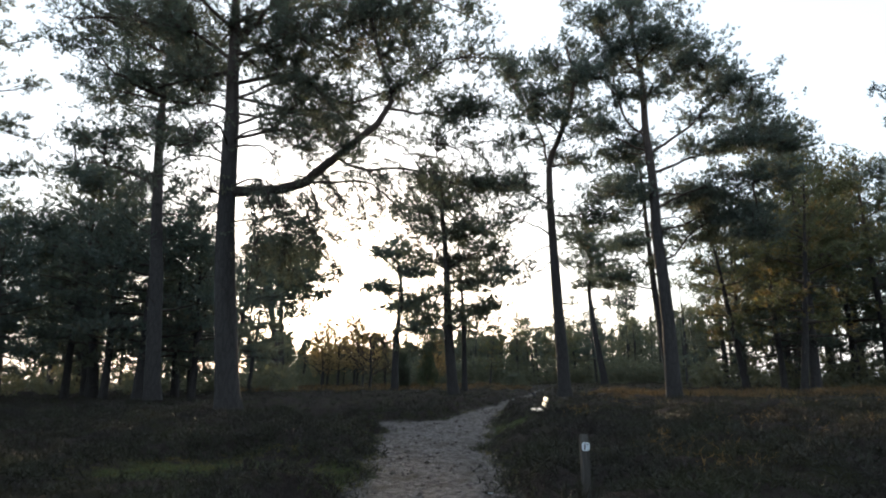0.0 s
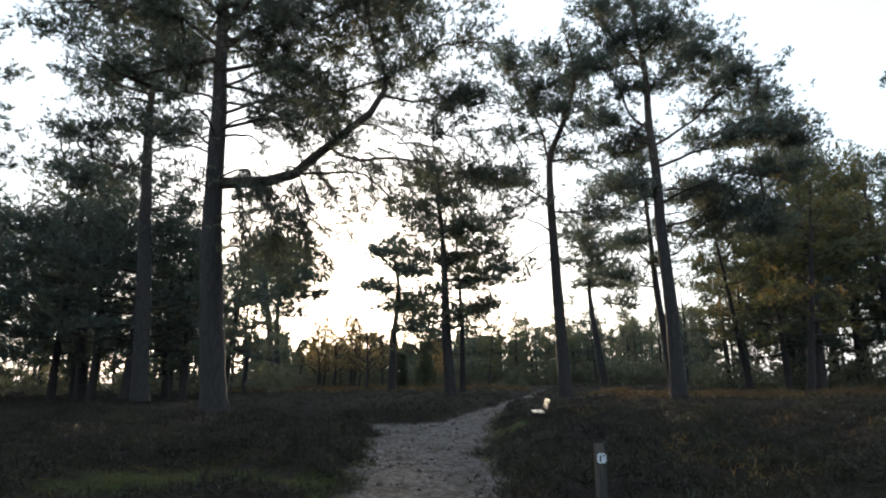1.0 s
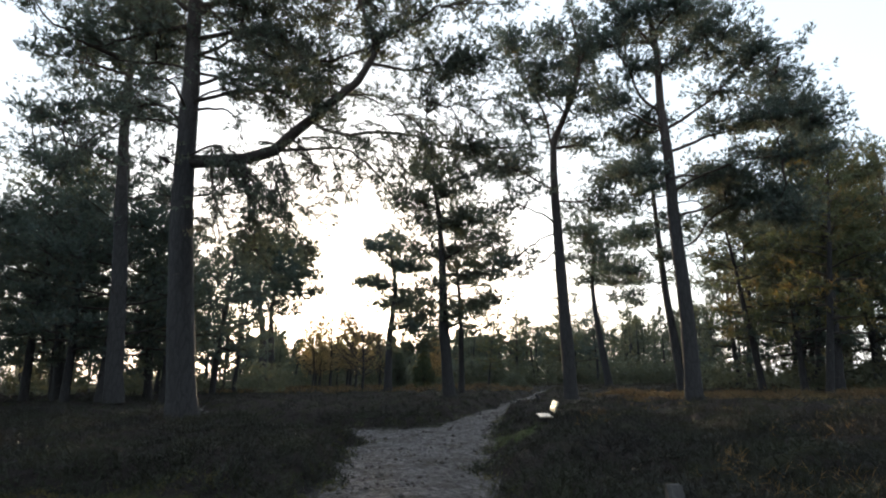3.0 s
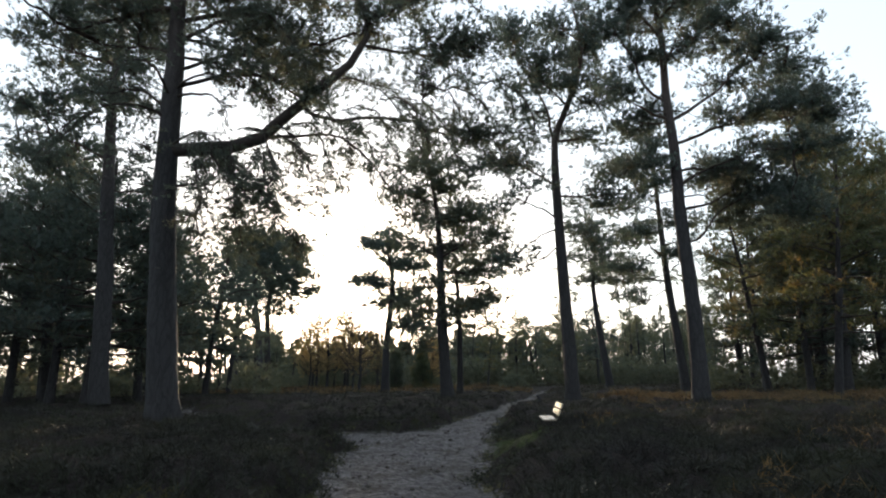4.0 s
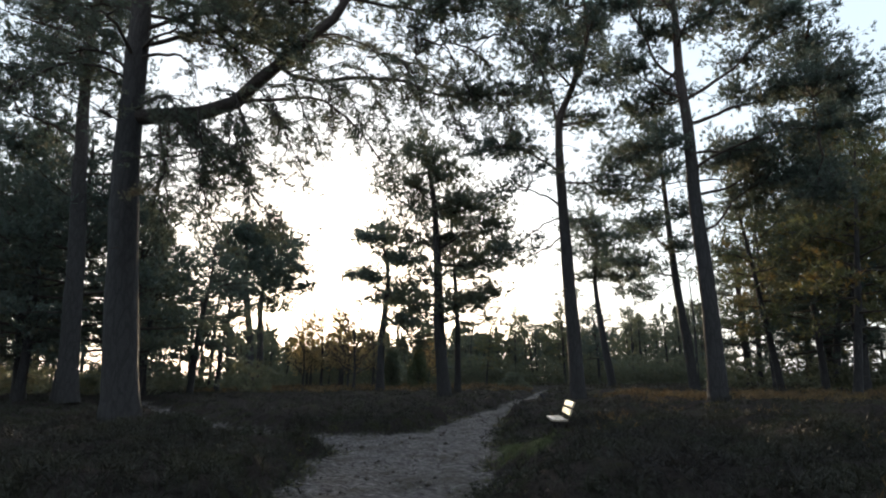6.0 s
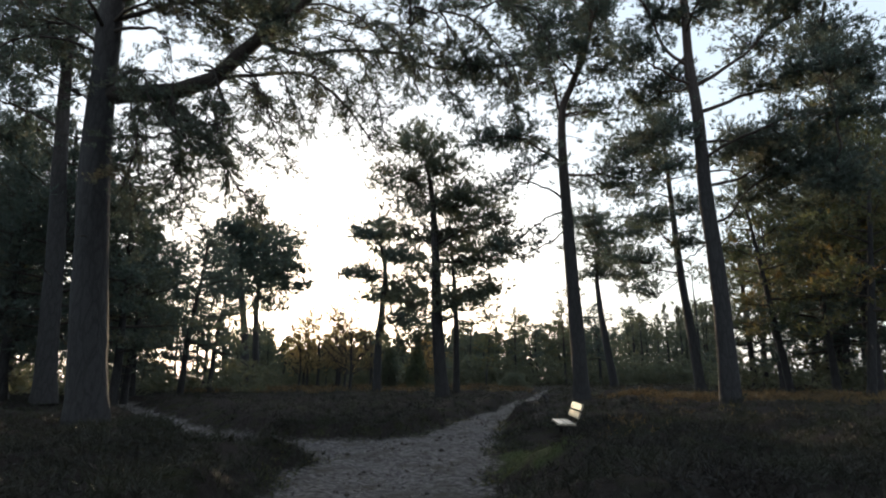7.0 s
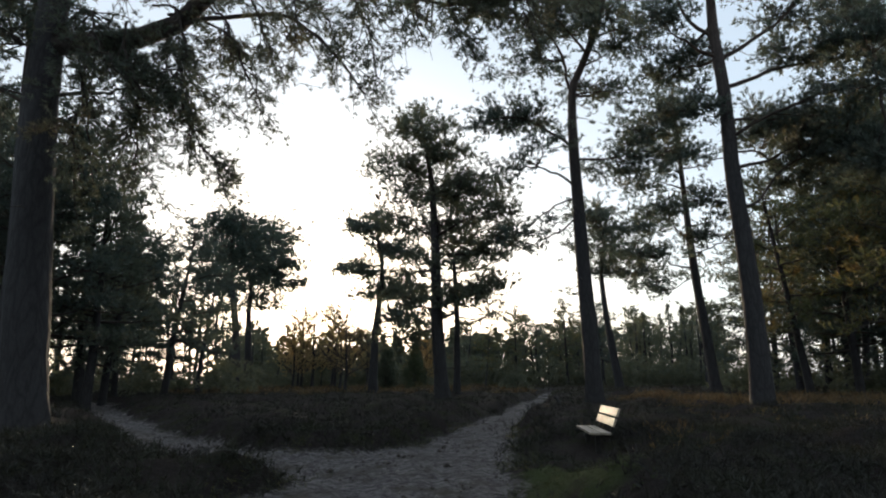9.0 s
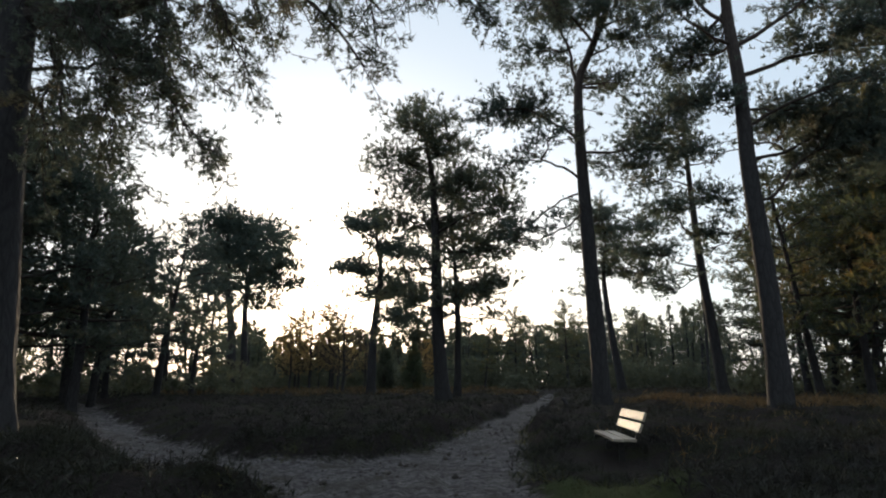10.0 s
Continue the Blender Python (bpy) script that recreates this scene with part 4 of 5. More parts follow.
# Woodland on both sides: a few kinds of tree, each repeated
KINDS = [
    pine((-27.3, 45), [(0, 0), (-0.4, 6), (-1.2, 12), (-1.6, 17)], 0.36, WOOD_EDGE, (), (5.5, 30, 4.4, 1.1, 0, 0), seed=71, group="woodland pines", label="woodland pine with dense dark green layered foliage"),
    pine((28.3, 50), [(0, 0), (0.2, 8), (0.3, 14), (0.2, 22)], 0.38, WOOD_EDGE, (), (7.0, 34, 4.3, 1.1, 0, 0), NEEDLE_SUNLIT, seed=72, group="woodland pines", label="woodland pine with warm olive foliage lit by low sun"),
    pine((23.3, 51), [(0, 0), (-0.6, 5), (-1.2, 10), (-1.8, 15)], 0.26, WOOD_EDGE, (), (4.0, 26, 3.3, 1.0, 0, 0), NEEDLE_SUNLIT, seed=73, group="woodland pines", label="slim leaning woodland pine with foliage tinted ochre as by low sun"),
    pine((-35.0, 42), [(0, 0), (0.2, 5), (0.2, 11), (0.1, 15)], 0.32, WOOD_EDGE, (), (3.0, 34, 4.0, 1.2, 0, 0), seed=74, group="woodland pines", label="woodland pine with branches almost to the ground"),
    # coarse kind for the unseen trees that only shade the ground and trunks
    pine((5.5, -26), [(0, 0), (0.2, 5), (-0.2, 11), (0.1, 17)], 0.34, LOW, (), (3.5, 18, 4.0, 1.0, 0, 0), seed=75, stubs=0, group="woodland pines", label="woodland pine with dense dark green layered foliage"),
]
g = np.random.default_rng(99)
WOODS = [  # x, y, kind, scale
    (-20.8, 47, 0, 0.66), (-31, 50, 3, 0.92), (-24, 54, 3, 0.70), (-40, 52, 0, 0.92), (-38, 60, 3, 0.97), (-29, 62, 0, 0.79),
    (-46, 47, 3, 1.01), (-33, 36, 3, 0.79), (-39, 35, 0, 0.88), (-21.5, 62, 0, 0.62), (-45, 66, 0, 1.06), (-35, 72, 3, 0.97), (-29, 73, 3, 0.75),
    (-26, 40, 0, 0.75), (-31, 31, 0, 0.79), (-27, 34.5, 3, 0.66), (-36, 28, 3, 0.88), (-30.5, 24.5, 0, 0.84), (-40, 80, 0, 0.97), (-50, 75, 3, 1.06),
    (37, 54, 1, 0.95), (26.5, 58, 2, 1.0), (30.7, 57, 2, 1.1), (34, 63, 3, 1.3), (41, 48, 2, 1.15), (44, 56, 0, 1.3),
    (39, 66, 0, 1.3), (33, 74, 2, 1.25), (45, 70, 1, 1.05),
    (38, 32, 3, 1.0), (42, 38, 1, 0.9), 
    (-19.8, 37.5, 3, 0.95), (25.8, 50, 3, 0.85), (31.5, 60, 3, 1.0), (36.5, 58, 3, 1.1), (-22.5, 38.5, 3, 0.8), (-19.5, 52, 0, 0.7),
    # far side of the clearing
    (16.5, 100, 1, 0.58), (9.5, 104, 1, 0.53), (12.8, 108, 0, 0.6), (-4.0, 95, 0, 0.5), (-12.5, 101, 2, 0.5), (-19.0, 98, 2, 0.5), (4.5, 99, 2, 0.6), (21.5, 99, 0, 0.7),
    # unseen pines beside and behind the start of the walk, added to block sky light
    (-9, -8, 4, 0.7), (-3.5, -13, 4, 0.7), (4, -12, 4, 0.7), (9, -7, 4, 0.7), (14, -10, 4, 0.7), (-15, -10, 4, 0.7), (-13, -1, 4, 0.7),
    (15, 1, 4, 0.8), (20, 8, 4, 0.9), (0, -20, 4, 0.7), (-8, -20, 4, 0.7), (9, -19, 4, 0.7), (9.5, 2.5, 4, 0.95), (13.5, 7, 4, 1.1),
    (18.5, 11, 4, 1.0), (17, 9.5, 4, 0.95), (-9.5, 3.5, 4, 0.9), (-15, 9, 4, 1.0), (-17.5, 11, 4, 0.9), (-13.5, 6, 4, 0.9),
    # woodland edge
    (24, 44, 2, 1.0), (29, 68, 3, 0.95), (36.5, 71, 0, 1.0), (44, 62, 3, 1.0), (-17.5, 40, 3, 0.75), (-21, 45, 3, 0.9),
]
for x, y, k, s in WOODS:
    copy_thing(KINDS[k], pose(x, y, float(hill(x, y)) - 0.1, 0, 0, float(g.uniform(0, 360))) @ Matrix.Scale(s, 4))


def bare_tree(base, height, spread, seed, label, dry=0.0):
    """A small broadleaf tree, leafless or with some dry leaves."""
    gg = np.random.default_rng(seed)
    root = tagged(new("broadleaf_tree"), label, "tree")
    root.location = (*base, float(hill(*base)) - 0.05)
    ts, lv, branches = Shape(), Shape(), []
    line = wander(smooth_line([(0, 0, 0), (0.1, 0, height * 0.4), (-0.1, 0.1, height)], 12), 0.05, seed)
    ts.tube(line, np.linspace(0.02 * height, 0.02, 12), 8)
    for n in range(26):
        u = 0.28 + 0.7 * n / 26
        p = line[int(u * 11)]
        az = n * 2.4 + gg.uniform(-0.4, 0.4)
        ln = spread * (1.15 - 0.8 * u) * gg.uniform(0.7, 1.2)
        e = p + np.array((math.cos(az), math.sin(az), 0.75)) * ln
        br = wander(smooth_line([p, (p + e) / 2 + (0, 0, -0.1 * ln), e], 7), 0.04, seed + n)
        tw = Shape()
        branches.append(tw)
        tw.tube(br, np.linspace(0.045, 0.016, 7), 4)
        k = 16
        a = br[gg.integers(2, 7, k)]
        d = (e - p) / ln * 0.6 + gg.normal(size=(k, 3)) * 0.6 + (0, 0, 0.3)
        b = a + d * gg.uniform(0.3, 0.9, (k, 1)) * spread * 0.3
        tw.sticks(a, b, 0.02, 0.012)
        b2 = b + (gg.normal(size=(k, 3)) * 0.3 + d * 0.3) * spread * 0.2
        tw.sticks(b, b2, 0.014, 0.008)
        if dry:
            q = np.repeat(np.concatenate([b, b2]), 3, 0)
            q = q + gg.normal(size=q.shape) * 0.15
            q = q[gg.uniform(size=len(q)) < dry]
            lv.tufts(q, gg.normal(size=q.shape), 1.0, 5, 0.16, 0.08, 0.2, 1.6)
    piece("trunk", ts, BARK, root, smooth=True)
    for tw in branches:
        piece("limb", tw, TWIG, root)
    if dry:
        piece("crown", lv, DRY_LEAF, root, "dry brown and ochre leaves")
    return root


bare_tree((-10.1, 68), 9.0, 3.6, 5, "small bare broadleaf tree with fine spreading twigs")
bare_tree((-36.0, 78), 12, 4.5, 6, "bare broadleaf tree with ascending branches")
for n, (x, y, h) in enumerate([(-17.0, 84, 11.0), (-14.9, 87, 10.4), (-13.4, 83, 8.5), (-19.8, 90, 10.6), (-11.6, 92, 8), (-3.6, 88, 6.0), (-18.8, 82, 8.0), (-16.4, 93, 11.8), (-21.8, 96, 10.5)]):
    bare_tree((x, y), h, 2.6, 20 + n, "slender birch with thin autumn foliage in the far clearing", 0.5)


def shrub(base, high, wide, mat, label, seed, profile, name="shrub"):
    """A bush of many leafy sprigs on a few stems. profile: half width at its foot, middle and top, as shares of wide."""
    gg = np.random.default_rng(seed)
    root = tagged(new(name), label, "shrub")
    root.location = (*base, float(hill(*base)) - 0.05)
    st, lv = Shape(), Shape()
    for k in range(7):
        a = k * 0.9
        tip = np.array((math.cos(a) * wide * 0.3, math.sin(a) * wide * 0.3, high * gg.uniform(0.55, 0.85)))
        st.tube(wander(smooth_line([(0, 0, 0), tip * 0.5, tip], 6), 0.03, seed + k), np.linspace(0.05, 0.015, 6), 5)
    n = int(170 * high * wide ** 0.5)
    u = gg.uniform(0.02, 1, n)
    a = gg.uniform(0, 6.283, n)
    rad = np.interp(u, (0, 0.5, 1), profile) * wide * np.sqrt(gg.uniform(0.1, 1, n)) * (1 + 0.2 * np.sin(3 * a + 9 * u))
    pos = np.stack([np.cos(a) * rad, np.sin(a) * rad, u * high], 1)
    lv.tufts(pos, np.stack([np.cos(a), np.sin(a), np.full(n, 0.8)], 1), gg.uniform(0.7, 1.3, n), 7, 0.34, 0.08)
    piece("stems", st, TWIG, root)
    piece("foliage", lv, mat, root)


shrub((-7.6, 80), 4.6, 1.2, NEEDLE_HAZED, "columnar dark juniper bush in the far clearing", 3, (0.55, 1.0, 0.45), "juniper_bush")
# the conifer's sunlit ochre is painted with the warm needle colour
shrub((-4.4, 81), 5.2, 1.7, NEEDLE_SUNLIT, "small conical conifer with sunlit ochre edges", 4, (1.0, 0.7, 0.06), "young_conifer")
shrub((6.6, 76), 1.9, 1.9, NEEDLE_HAZED, "low rounded dark bush beside the track", 5, (1.0, 0.85, 0.3))


def far_woods():
    """Distant woodland that closes the view all round the clearing."""
    gg = np.random.default_rng(5)
    s, lv = Shape(), Shape()
    for n in range(380):
        mid_gap = n < 260
        az = gg.uniform(-0.34, 0.38) if mid_gap else gg.choice((-1, 1)) * gg.uniform(0.33, 1.3)
        r = gg.uniform(108, 165) if mid_gap else gg.uniform(80, 135)
        x, y = r * math.sin(az), r * math.cos(az)
        tall = gg.uniform() < 0.4
        h = (gg.uniform(10.5, 14) if (tall and az > 0.09) or az > 0.22 else gg.uniform(7.0, 11.5)) if mid_gap else gg.uniform(10, 18)
        if -0.27 < az < -0.15:
            h *= 0.8
        b = np.array((x, y, float(hill(x, y))))
        s.tube([b, b + (gg.normal() * 0.3, 0, h * 0.5), b + (gg.normal() * 0.4, 0, h)], [0.22, 0.16, 0.04], 5)
        kind = gg.uniform()
        k = 165 if mid_gap else 80
        u = gg.uniform(0, 1, k)
        a = gg.uniform(0, 6.28, k)
        if kind < 0.45:
            rad = (1.03 - u) * h * 0.34 * gg.uniform(0.3, 1.1, k)
            z = h * (0.02 + 0.96 * u)
        else:
            shelf = np.concatenate([gg.uniform(0.05 if kind < 0.7 else 0.3, 1.0, 7), gg.uniform(0.55, 1.0, 2)])
            z = h * (shelf[gg.integers(0, 9, k)] + gg.normal(size=k) * 0.025)
            rad = h * gg.uniform(0.36, 0.55) * np.sqrt(gg.uniform(0, 1, k)) * np.clip(1.5 * (1.12 - z / h), 0.25, 1)
            a = a + np.round(z) * 1.3
        pos = b + np.stack([np.cos(a) * rad, np.sin(a) * rad, z], 1)
        ax = np.stack([np.cos(a), np.sin(a), np.full(k, 0.4)], 1)
        lv.tufts(pos, ax, gg.uniform(0.7, 1.3, k), 5, 0.72, 0.17, 0.1, 1.5)
    root = tagged(new("far_woods"), "distant woodland of pine and spruce behind the clearing", "woodland", kind="stuff")
    piece("trunks", s, BARK, root)
    # crown colour already lightened for haze
    piece("foliage", lv, NEEDLE_HAZED, root)


far_woods()


def undergrowth():
    """Young trees and shrubs in the shade of the woods."""
    gg = np.random.default_rng(15)
    s = Shape()
    n = 900
    az = gg.uniform(-1.0, 1.0, n)
    r = gg.uniform(58, 118, n)
    far_side = gg.uniform(size=n) < 0.3
    az, r = np.where(far_side, gg.uniform(-0.28, 0.38, n), az), np.where(far_side, gg.uniform(100, 126, n), r)
    ok = (az < -0.26) | (az > 0.36) | (r > 98)
    az, r = az[ok], r[ok]
    x, y = r * np.sin(az), r * np.cos(az)
    h = gg.uniform(1.2, 4.0, len(x)) * np.where((az > -0.26) & (az < 0.36), 1.25, 1.0)
    k = 34
    b = np.repeat(np.stack([x, y, hill(x, y)], 1), k, 0)
    hh = np.repeat(h, k)
    u = gg.uniform(0, 1, len(b))
    a = gg.uniform(0, 6.28, len(b))
    rad = hh * 0.8 * np.sqrt(1.02 - u) * gg.uniform(0.5, 1.2, len(b))
    pos = b + np.stack([np.cos(a) * rad, np.sin(a) * rad, hh * u], 1)
    s.tufts(pos, np.stack([np.cos(a), np.sin(a), np.full(len(a), 0.7)], 1), gg.uniform(0.7, 1.3, len(a)), 5, 0.6, 0.18)
    tagged(piece("undergrowth", s, NEEDLE_HAZED), "dark shrubs and young trees under the woodland edge", "shrubs", kind="stuff")


undergrowth()

# ---- heath plants ----
def bushes(name, places, heights, mat, label, category, blades, stems=10, lean=0.7, blade=0.25, width=0.05, spread=0.5):
    """Low plants as many small leafy sprigs: one mass that nobody could count."""
    s = Shape()
    p = np.repeat(places, stems, 0)
    h = np.repeat(heights, stems)
    n = len(p)
    d = RNG.normal(size=(n, 3)) * lean
    d[:, 2] = 1
    d /= np.linalg.norm(d, axis=1, keepdims=True)
    p = p + RNG.normal(size=(n, 3)) * np.array((1, 1, 0)) * (h * spread)[:, None]
    p[:, 2] = hill(p[:, 0], p[:, 1]) - 0.01
    for f in (0.25, 0.7):
        s.tufts(p + d * (h * f)[:, None], d, h * RNG.uniform(0.7, 1.3, n), blades, blade * 2, width, 0.1, 1.35)
    ob = piece(name, s, mat)
    return tagged(ob, label, category, kind="stuff")


def scatter(n, x0, x1, y0, y1, gap, power=1.0, keep=None):
    x = RNG.uniform(x0, x1, n)
    y = y0 + (y1 - y0) * RNG.uniform(0, 1, n) ** power
    ok = track(x, y) > gap
    if keep is not None:
        ok &= keep(x, y)
    x, y = x[ok], y[ok]
    return np.stack([x, y, hill(x, y) - 0.02], 1)


def patchy(x, y):
    """Open places between the heather."""
    return (np.sin(x * 0.9 + 2 * np.sin(y * 0.35)) + np.sin(y * 0.75 + 1.3 * np.sin(x * 0.5)) > -0.75) & (np.hypot((x + 3.7) / 1.9, (y - 10.2) / 1.6) > 1)


near = scatter(13000, -19, 19, 2.5, 25, 0.1, 1.0, lambda x, y: (np.abs(x - 0.2) < 0.74 * y + 0.8) & (np.hypot((x + 3.7) / 1.9, (y - 10.2) / 1.6) > 1) & (np.hypot((x - 1.5) / 0.4, (y - 6.7) / 1.1) > 1) & (np.hypot((x - 1.7) / 0.6, (y - 18.4) / 2.0) > 1) & (np.hypot((x - 2.75) / 0.75, (y - 22.2) / 2.0) > 1))
bushes("heather", near, RNG.uniform(0.13, 0.27, len(near)) * np.where(patchy(near[:, 0], near[:, 1]), 1.0, 0.8), HEATHER, "dark brown wintry heather in low mounds along the track", "heather", 5, 6, 0.8, 0.3, 0.062, 0.95)
mid = scatter(4600, -34, 34, 24, 62, 0.2, 1.3, lambda x, y: np.abs(x) < 0.78 * y)
bushes("heather", mid, RNG.uniform(0.15, 0.32, len(mid)), HEATHER, "dark heather covering the clearing between the pines", "heather", 4, 5, 0.8, 0.3, 0.08, 1.0)
moss = scatter(2600, -6.5, 0.5, 7, 14, 0.0, 1.0, lambda x, y: np.hypot((x + 3.7) / 2.3, (y - 10.2) / 2) < 1)
bushes("grass", moss, RNG.uniform(0.03, 0.09, len(moss)), GRASS, "mossy green grass patch beside the track", "grass", 3, 6, 0.8, 0.35, 0.08, 0.8)
verge = scatter(6500, -3.5, 4.5, 2, 30, -0.16, 1.0, lambda x, y: (track(x, y) < 0.35) | (np.hypot((x - 1.7) / 0.7, (y - 18.4) / 2.2) < 1))
bushes("grass", verge, RNG.uniform(0.05, 0.13, len(verge)), GRASS, "short green grass along the edge of the sandy track", "grass", 3, 4, 0.8, 0.35, 0.07, 0.8)
fern = scatter(1200, 9, 50, 34.5, 47, 0.5, 1.0)
bushes("bracken", fern, RNG.uniform(0.3, 0.55, len(fern)), BRACKEN, "rusty dead bracken glowing at the woodland edge", "bracken", 4, 6, 0.9, 0.26, 0.055, 0.7)
fern = scatter(260, 3.5, 18, 8, 32, 0.6, 1.0, lambda x, y: np.sin(x * 0.8 + 1.5 * np.sin(y * 0.5)) > 0.1)
bushes("bracken", fern, RNG.uniform(0.18, 0.34, len(fern)), BRACKEN, "rusty dead fern fronds mixed into the dark heather", "bracken", 4, 6, 0.9, 0.24, 0.035, 0.8)
fern = scatter(700, -24, 8, 60, 96, 0.5)
bushes("bracken", fern, RNG.uniform(0.3, 0.6, len(fern)), BRACKEN, "pale dry grass and bracken in the far clearing", "bracken", 3, 6, 0.9, 0.3, 0.11, 0.6)

far_heath = scatter(1500, -45, 48, 60, 104, 0.3)
bushes("heather", far_heath, RNG.uniform(0.3, 0.55, len(far_heath)), HEATHER, "heather and rough grass in the far part of the clearing", "heather", 3, 6, 0.8, 0.3, 0.12, 1.6)

# ---- the bench ----
WOOD, wood_nt, wood_b = material("varnished_wood", 0.27)
wc = object_coord(wood_nt)
wm = wood_nt.nodes.new("ShaderNodeMapping")
wm.inputs["Scale"].default_value = (14, 0.8, 14)
wood_nt.links.new(wc, wm.inputs["Vector"])
grain = noise_of(wood_nt, wm.outputs["Vector"], 3.0, 6, 0.65)
wood_nt.links.new(ramp(wood_nt, grain, [(0.3, (0.27, 0.22, 0.17)), (0.7, (0.4, 0.34, 0.27))]), wood_b.inputs["Base Color"])
bump(wood_nt, wood_b, grain, 0.15, 0.004)
DARK_METAL, metal_nt, metal_b = material("dark_steel", 0.55)
metal_b.inputs["Metallic"].default_value = 0.6
mg = noise_of(metal_nt, object_coord(metal_nt), 25, 4)
metal_nt.links.new(ramp(metal_nt, mg, [(0.35, (0.02, 0.02, 0.02)), (0.7, (0.05, 0.042, 0.036))]), metal_b.inputs["Base Color"])


def build_bench():
    """A two-plank seat and a two-plank sloping back on two steel trestles; it faces -x, its length runs along y."""
    root = tagged(new("bench"), "wooden bench with sunlit two-plank back on dark steel legs", "bench")
    root.matrix_world = pose(2.92, 22.9, -0.025, 0, 0, -3.6)
    seat_z, length = 0.42, 1.8
    lean_back = pose(0, 0, 0, 0, 22)
    for x in (-0.075, 0.12):
        bm = bmesh.new()
        box(bm, (0.185, length, 0.045), (x, 0, seat_z), pose(0, 0, 0, 0, 3), 0.008)
        part("seat_plank", bm, WOOD, root)
    for k in (0.2, 0.39):
        bm = bmesh.new()
        box(bm, (0.04, length, 0.152), Vector((0.215, 0, seat_z)) + lean_back.to_3x3() @ Vector((0, 0, k)), lean_back, 0.008)
        part("back_plank", bm, WOOD, root)
    for y in (-0.6, 0.6):
        bm = bmesh.new()
        box(bm, (0.09, 0.07, seat_z), (0.02, y, seat_z / 2 - 0.03), None, 0.006)
        box(bm, (0.44, 0.06, 0.05), (0.0, y, seat_z - 0.05), None, 0.006)
        part("leg", bm, DARK_METAL, root, "dark steel leg")
        bm = bmesh.new()
        box(bm, (0.035, 0.05, 0.52), Vector((0.25, y, seat_z - 0.03)) + lean_back.to_3x3() @ Vector((0, 0, 0.23)), lean_back, 0.006)
        part("back_support", bm, DARK_METAL, root, "dark steel back support")


build_bench()

# ---- the waymark post ----
POST_WOOD, post_nt, post_b = material("weathered_post", 0.85)
pm = post_nt.nodes.new("ShaderNodeMapping")
pm.inputs["Scale"].default_value = (9, 9, 0.7)
post_nt.links.new(object_coord(post_nt), pm.inputs["Vector"])
pg = noise_of(post_nt, pm.outputs["Vector"], 4.0, 6, 0.7)
post_nt.links.new(ramp(post_nt, pg, [(0.3, (0.022, 0.02, 0.02)), (0.55, (0.05, 0.046, 0.043)), (0.75, (0.1, 0.092, 0.085))]), post_b.inputs["Base Color"])
bump(post_nt, post_b, pg, 0.5, 0.008)
PLATE, plate_nt, plate_b = material("enamel_plate", 0.35)
ps = noise_of(plate_nt, object_coord(plate_nt), 18, 4)
plate_nt.links.new(ramp(plate_nt, ps, [(0.35, (0.55, 0.62, 0.7)), (0.6, (0.72, 0.78, 0.84))]), plate_b.inputs["Base Color"])
INK, ink_nt, ink_b = material("dark_print", 0.5)
ik = noise_of(ink_nt, object_coord(ink_nt), 30, 3)
ink_nt.links.new(ramp(ink_nt, ik, [(0.3, (0.02, 0.025, 0.035)), (0.7, (0.035, 0.04, 0.05))]), ink_b.inputs["Base Color"])


def build_post():
    root = tagged(new("waymark_post"), "weathered square wooden waymark post with a small white plate", "post")
    foot = float(hill(1.63, 7.38)) - 0.05
    root.matrix_world = pose(1.63, 7.38, foot, 0, 0.6, 0)
    top = 0.9 - foot
    w = 0.046
    bm = bmesh.new()
    # the front of the head is cut off at a slant
    ring = [(-w, -w, 0), (w, -w, 0), (w, w, 0), (-w, w, 0), (-w, -w, top - 0.085), (w, -w, top - 0.085), (w, w, top), (-w, w, top), (-w, w * 0.2, top), (w, w * 0.2, top)]
    v = [bm.verts.new(p) for p in ring]
    for f in ((0, 1, 5, 4), (2, 3, 7, 6), (4, 5, 9, 8), (8, 9, 6, 7), (3, 2, 1, 0), (1, 2, 6, 9, 5), (3, 0, 4, 8, 7)):
        bm.faces.new([v[i] for i in f])
    bmesh.ops.bevel(bm, geom=list(bm.edges), offset=0.005, segments=2, affect="EDGES")
    part("post", bm, POST_WOOD, root)
    z = 0.775 - foot
    bm = bmesh.new()
    box(bm, (0.086, 0.006, 0.09), (0.006, -w - 0.003, z), None, 0.0)
    upright = [e for e in bm.edges if abs(e.verts[0].co.y - e.verts[1].co.y) > 0.004]
    bmesh.ops.bevel(bm, geom=upright, offset=0.012, segments=4, affect="EDGES")
    plate = part("sign_plate", bm, PLATE, root, "small white enamel plate with a dark mark")
    for sx, sz, x, dz, tilt in ((0.016, 0.056, -0.012, -0.004, 5), (0.014, 0.01, 0.022, 0.024, 0)):
        bm = bmesh.new()
        box(bm, (sx, 0.002, sz), (0.006 + x, -w - 0.0075, z + dz), pose(0, 0, 0, 0, tilt), 0.0)
        part("print_mark", bm, INK, plate)
    for dz in (-0.036, 0.036):
        bm = bmesh.new()
        made = bmesh.ops.create_uvsphere(bm, u_segments=8, v_segments=5, radius=0.004)["verts"]
        bmesh.ops.transform(bm, matrix=Matrix.Translation((0.006, -w - 0.006, z + dz)), verts=made)
        part("screw", bm, DARK_METAL, plate)


build_post()

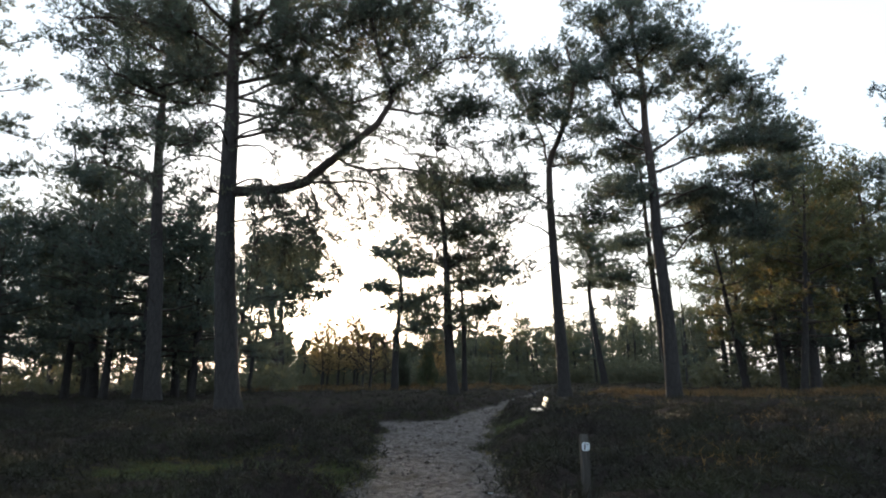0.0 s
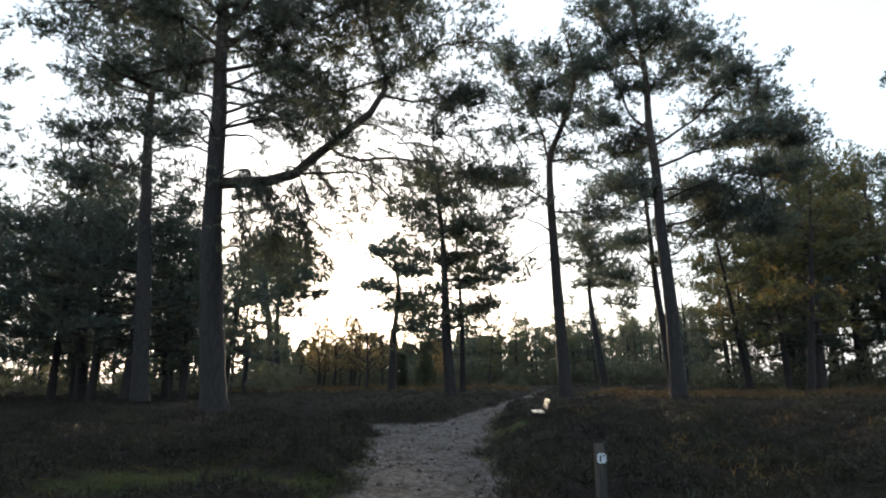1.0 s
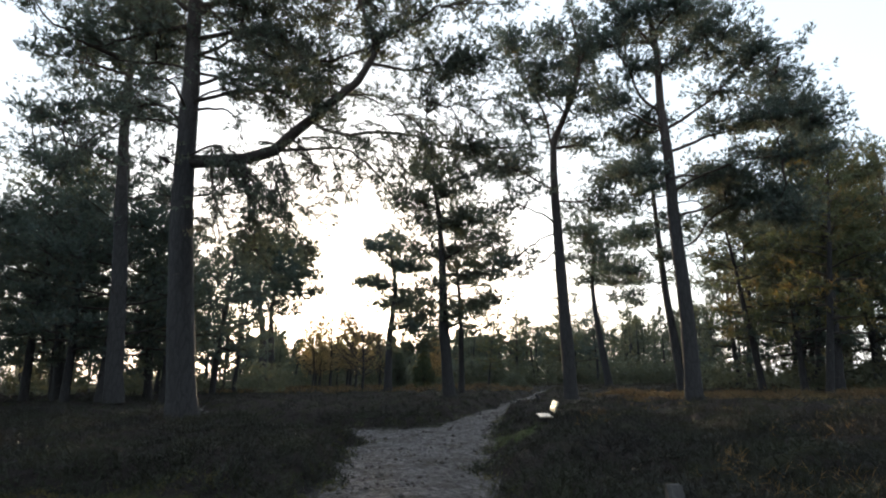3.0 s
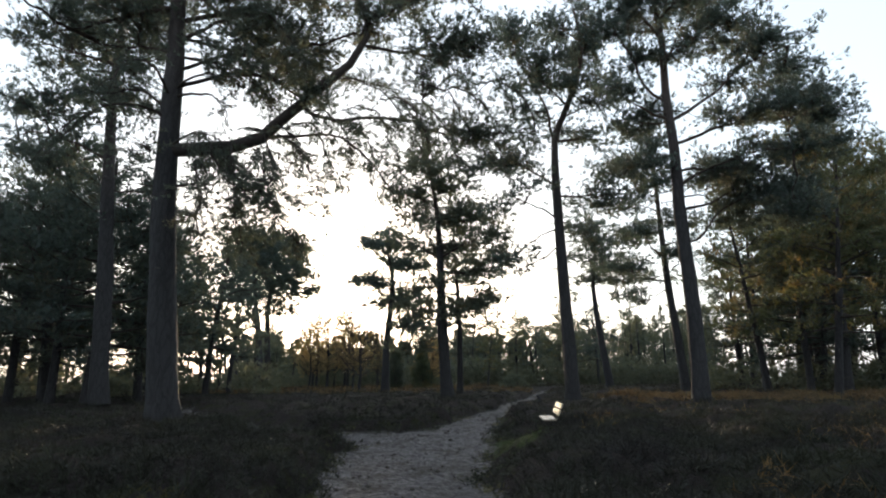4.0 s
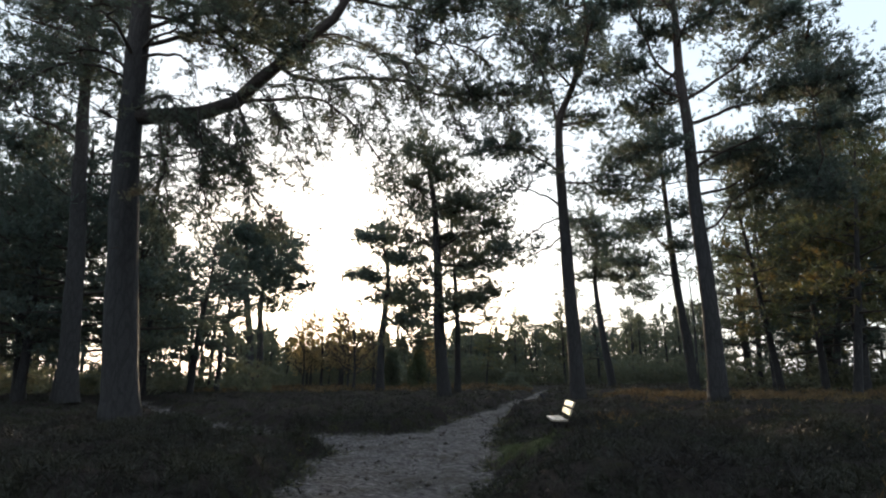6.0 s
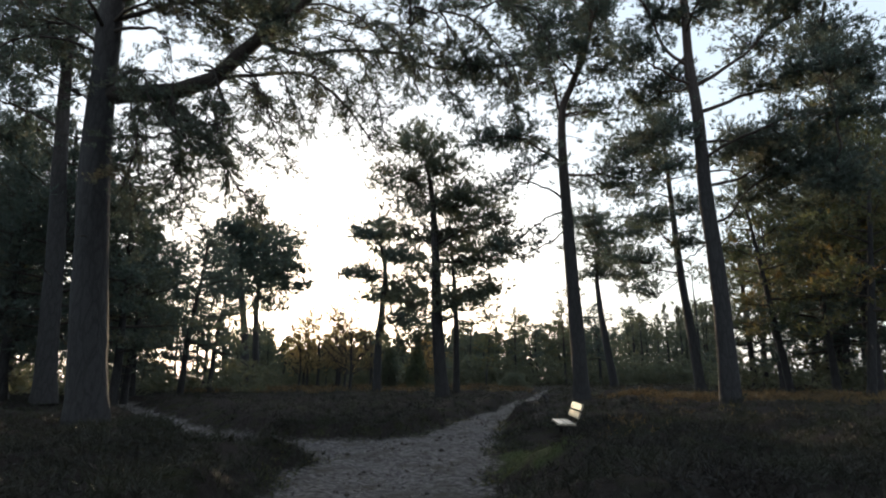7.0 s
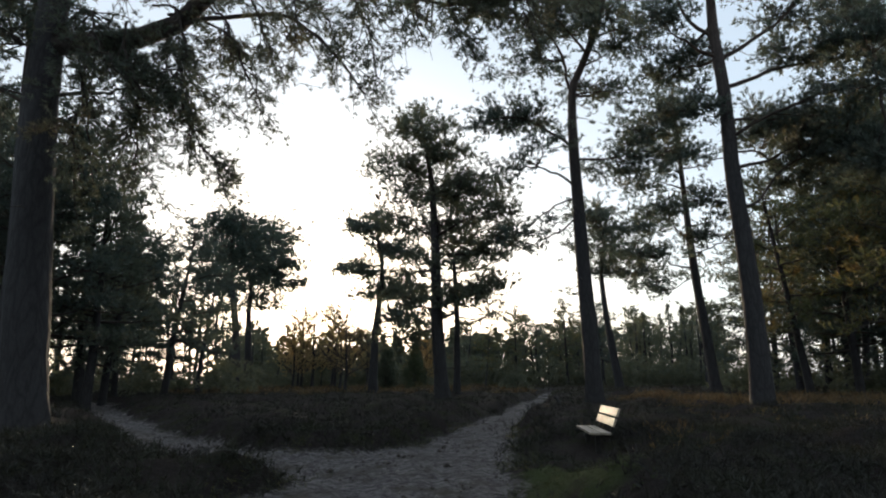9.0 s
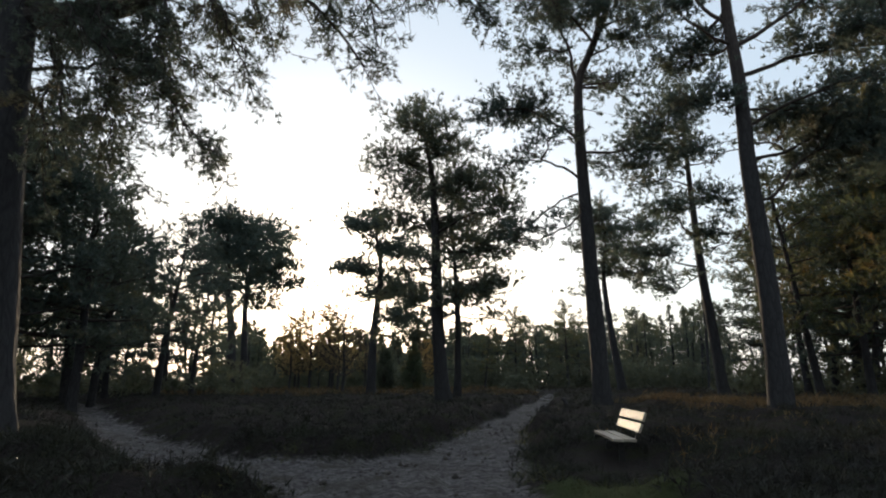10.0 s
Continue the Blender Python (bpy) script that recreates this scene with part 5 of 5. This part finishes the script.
# ---- small things on the sand ----
STONE, stone_nt, stone_b = material("stones_and_debris", 0.9)
st = noise_of(stone_nt, object_coord(stone_nt), 3.0, 3)
stone_nt.links.new(ramp(stone_nt, st, [(0.35, (0.035, 0.028, 0.022)), (0.55, (0.09, 0.075, 0.062)), (0.72, (0.3, 0.27, 0.24))]), stone_b.inputs["Base Color"])


def pebbles():
    s = Shape()
    n = 15000
    x, y = RNG.uniform(-9, 4, n), 1.5 + 32 * RNG.uniform(0, 1, n) ** 1.3
    ok = (track(x, y) < -0.1) & (np.sin(x * 2.1 + 3 * np.sin(y * 0.8)) + RNG.normal(size=n) * 0.7 > 0.1)
    x, y = x[ok], y[ok]
    z = hill(x, y)
    for px, py, pz in zip(x, y, z):
        r = RNG.uniform(0.01, 0.042) * (1 + (RNG.uniform() < 0.08))
        d = np.array([(1, 0, 0), (0.2, 1, 0), (-1, 0.1, 0), (-0.1, -1, 0), (0, 0, 0.75), (0, 0, -0.5)]) * RNG.uniform(0.6, 1.3, (6, 3)) * r
        s.add(d + (px, py, pz), None, [(0, 1, 4), (1, 2, 4), (2, 3, 4), (3, 0, 4), (1, 0, 5), (2, 1, 5), (3, 2, 5), (0, 3, 5)])
    tagged(piece("pebbles", s, STONE), "scattered pebbles and dark crumbs of litter on the sand", "pebbles", kind="stuff")


pebbles()


def build_paper():
    """A crumpled scrap of pale paper at the edge of the sand."""
    bm = bmesh.new()
    grid = [[bm.verts.new((0.012 * (i - 3) + 0.004 * noise.noise(Vector((i, j, 1))), 0.014 * (j - 2), 0.012 + 0.02 * noise.noise(Vector((i * 0.9, j * 0.9, 4))))) for j in range(5)] for i in range(7)]
    for i in range(6):
        for j in range(4):
            bm.faces.new((grid[i][j], grid[i + 1][j], grid[i + 1][j + 1], grid[i][j + 1]))
    bmesh.ops.solidify(bm, geom=list(bm.faces), thickness=0.001)
    ob = part("paper_scrap", bm, PLATE)
    ob.location = (0.62, 8.55, float(hill(0.62, 8.55)) + 0.012)
    tagged(ob, "crumpled scrap of pale paper on the sandy track", "litter")


build_paper()


def build_sod():
    """A dark tuft of sod on the side track."""
    bm = bmesh.new()
    made = bmesh.ops.create_icosphere(bm, subdivisions=4, radius=1.0)["verts"]
    for v in made:
        k = 1 + 0.35 * noise.noise(v.co * 2.2) + 0.15 * noise.noise(v.co * 7)
        v.co = Vector((v.co.x * 0.38 * k, v.co.y * 0.3 * k, max(-0.04, v.co.z * 0.13 * k)))
    ob = part("sod", bm, TWIG)
    ob.location = (-2.73, 20.25, float(hill(-2.73, 20.25)))
    tagged(ob, "dark clump of torn sod lying on the sandy side track", "sod")


build_sod()


def build_stump():
    """A small crooked dark stump beside the track."""
    s = Shape()
    line = smooth_line([(0, 0, -0.1), (-0.02, 0, 0.1), (-0.07, 0.02, 0.24), (-0.16, 0.03, 0.34)], 9)
    s.tube(line, np.linspace(0.1, 0.055, 9)[:, None] * (1 + 0.12 * RNG.normal(size=(9, 9))), 9)
    ob = piece("stump", s, BARK, smooth=True)
    ob.location = (4.2, 34.2, float(hill(4.2, 34.2)))
    tagged(ob, "small crooked dark tree stump beside the sandy track", "stump")


build_stump()


def build_puddle(x, y, rx, ry):
    """Shallow standing water in the track."""
    bm = bmesh.new()
    ring = []
    for k in range(40):
        a = k * math.pi / 20
        r = 1 + 0.25 * noise.noise(Vector((math.cos(a) * 1.7 + x, math.sin(a) * 1.7, 0.5)))
        ring.append(bm.verts.new((math.cos(a) * rx * r, math.sin(a) * ry * r, 0)))
    bm.faces.new(ring)
    ob = part("puddle", bm, WATER)
    a = np.linspace(0, 6.28, 24)
    ob.location = (x, y, float(np.max(hill(x + rx * 0.6 * np.cos(a), y + ry * 0.6 * np.sin(a)))) + 0.012)
    tagged(ob, "shallow puddle on the sandy track reflecting the bright sky", "puddle", kind="structure")


WATER, water_nt, water_b = material("puddle_water", 0.06)
wn2 = noise_of(water_nt, object_coord(water_nt), 2.5, 3)
water_nt.links.new(ramp(water_nt, wn2, [(0.3, (0.03, 0.027, 0.022)), (0.7, (0.05, 0.045, 0.036))]), water_b.inputs["Base Color"])
bump(water_nt, water_b, wn2, 0.05, 0.01)
build_puddle(7.1, 58.5, 0.45, 1.6)
build_puddle(8.5, 66.5, 0.5, 2.6)
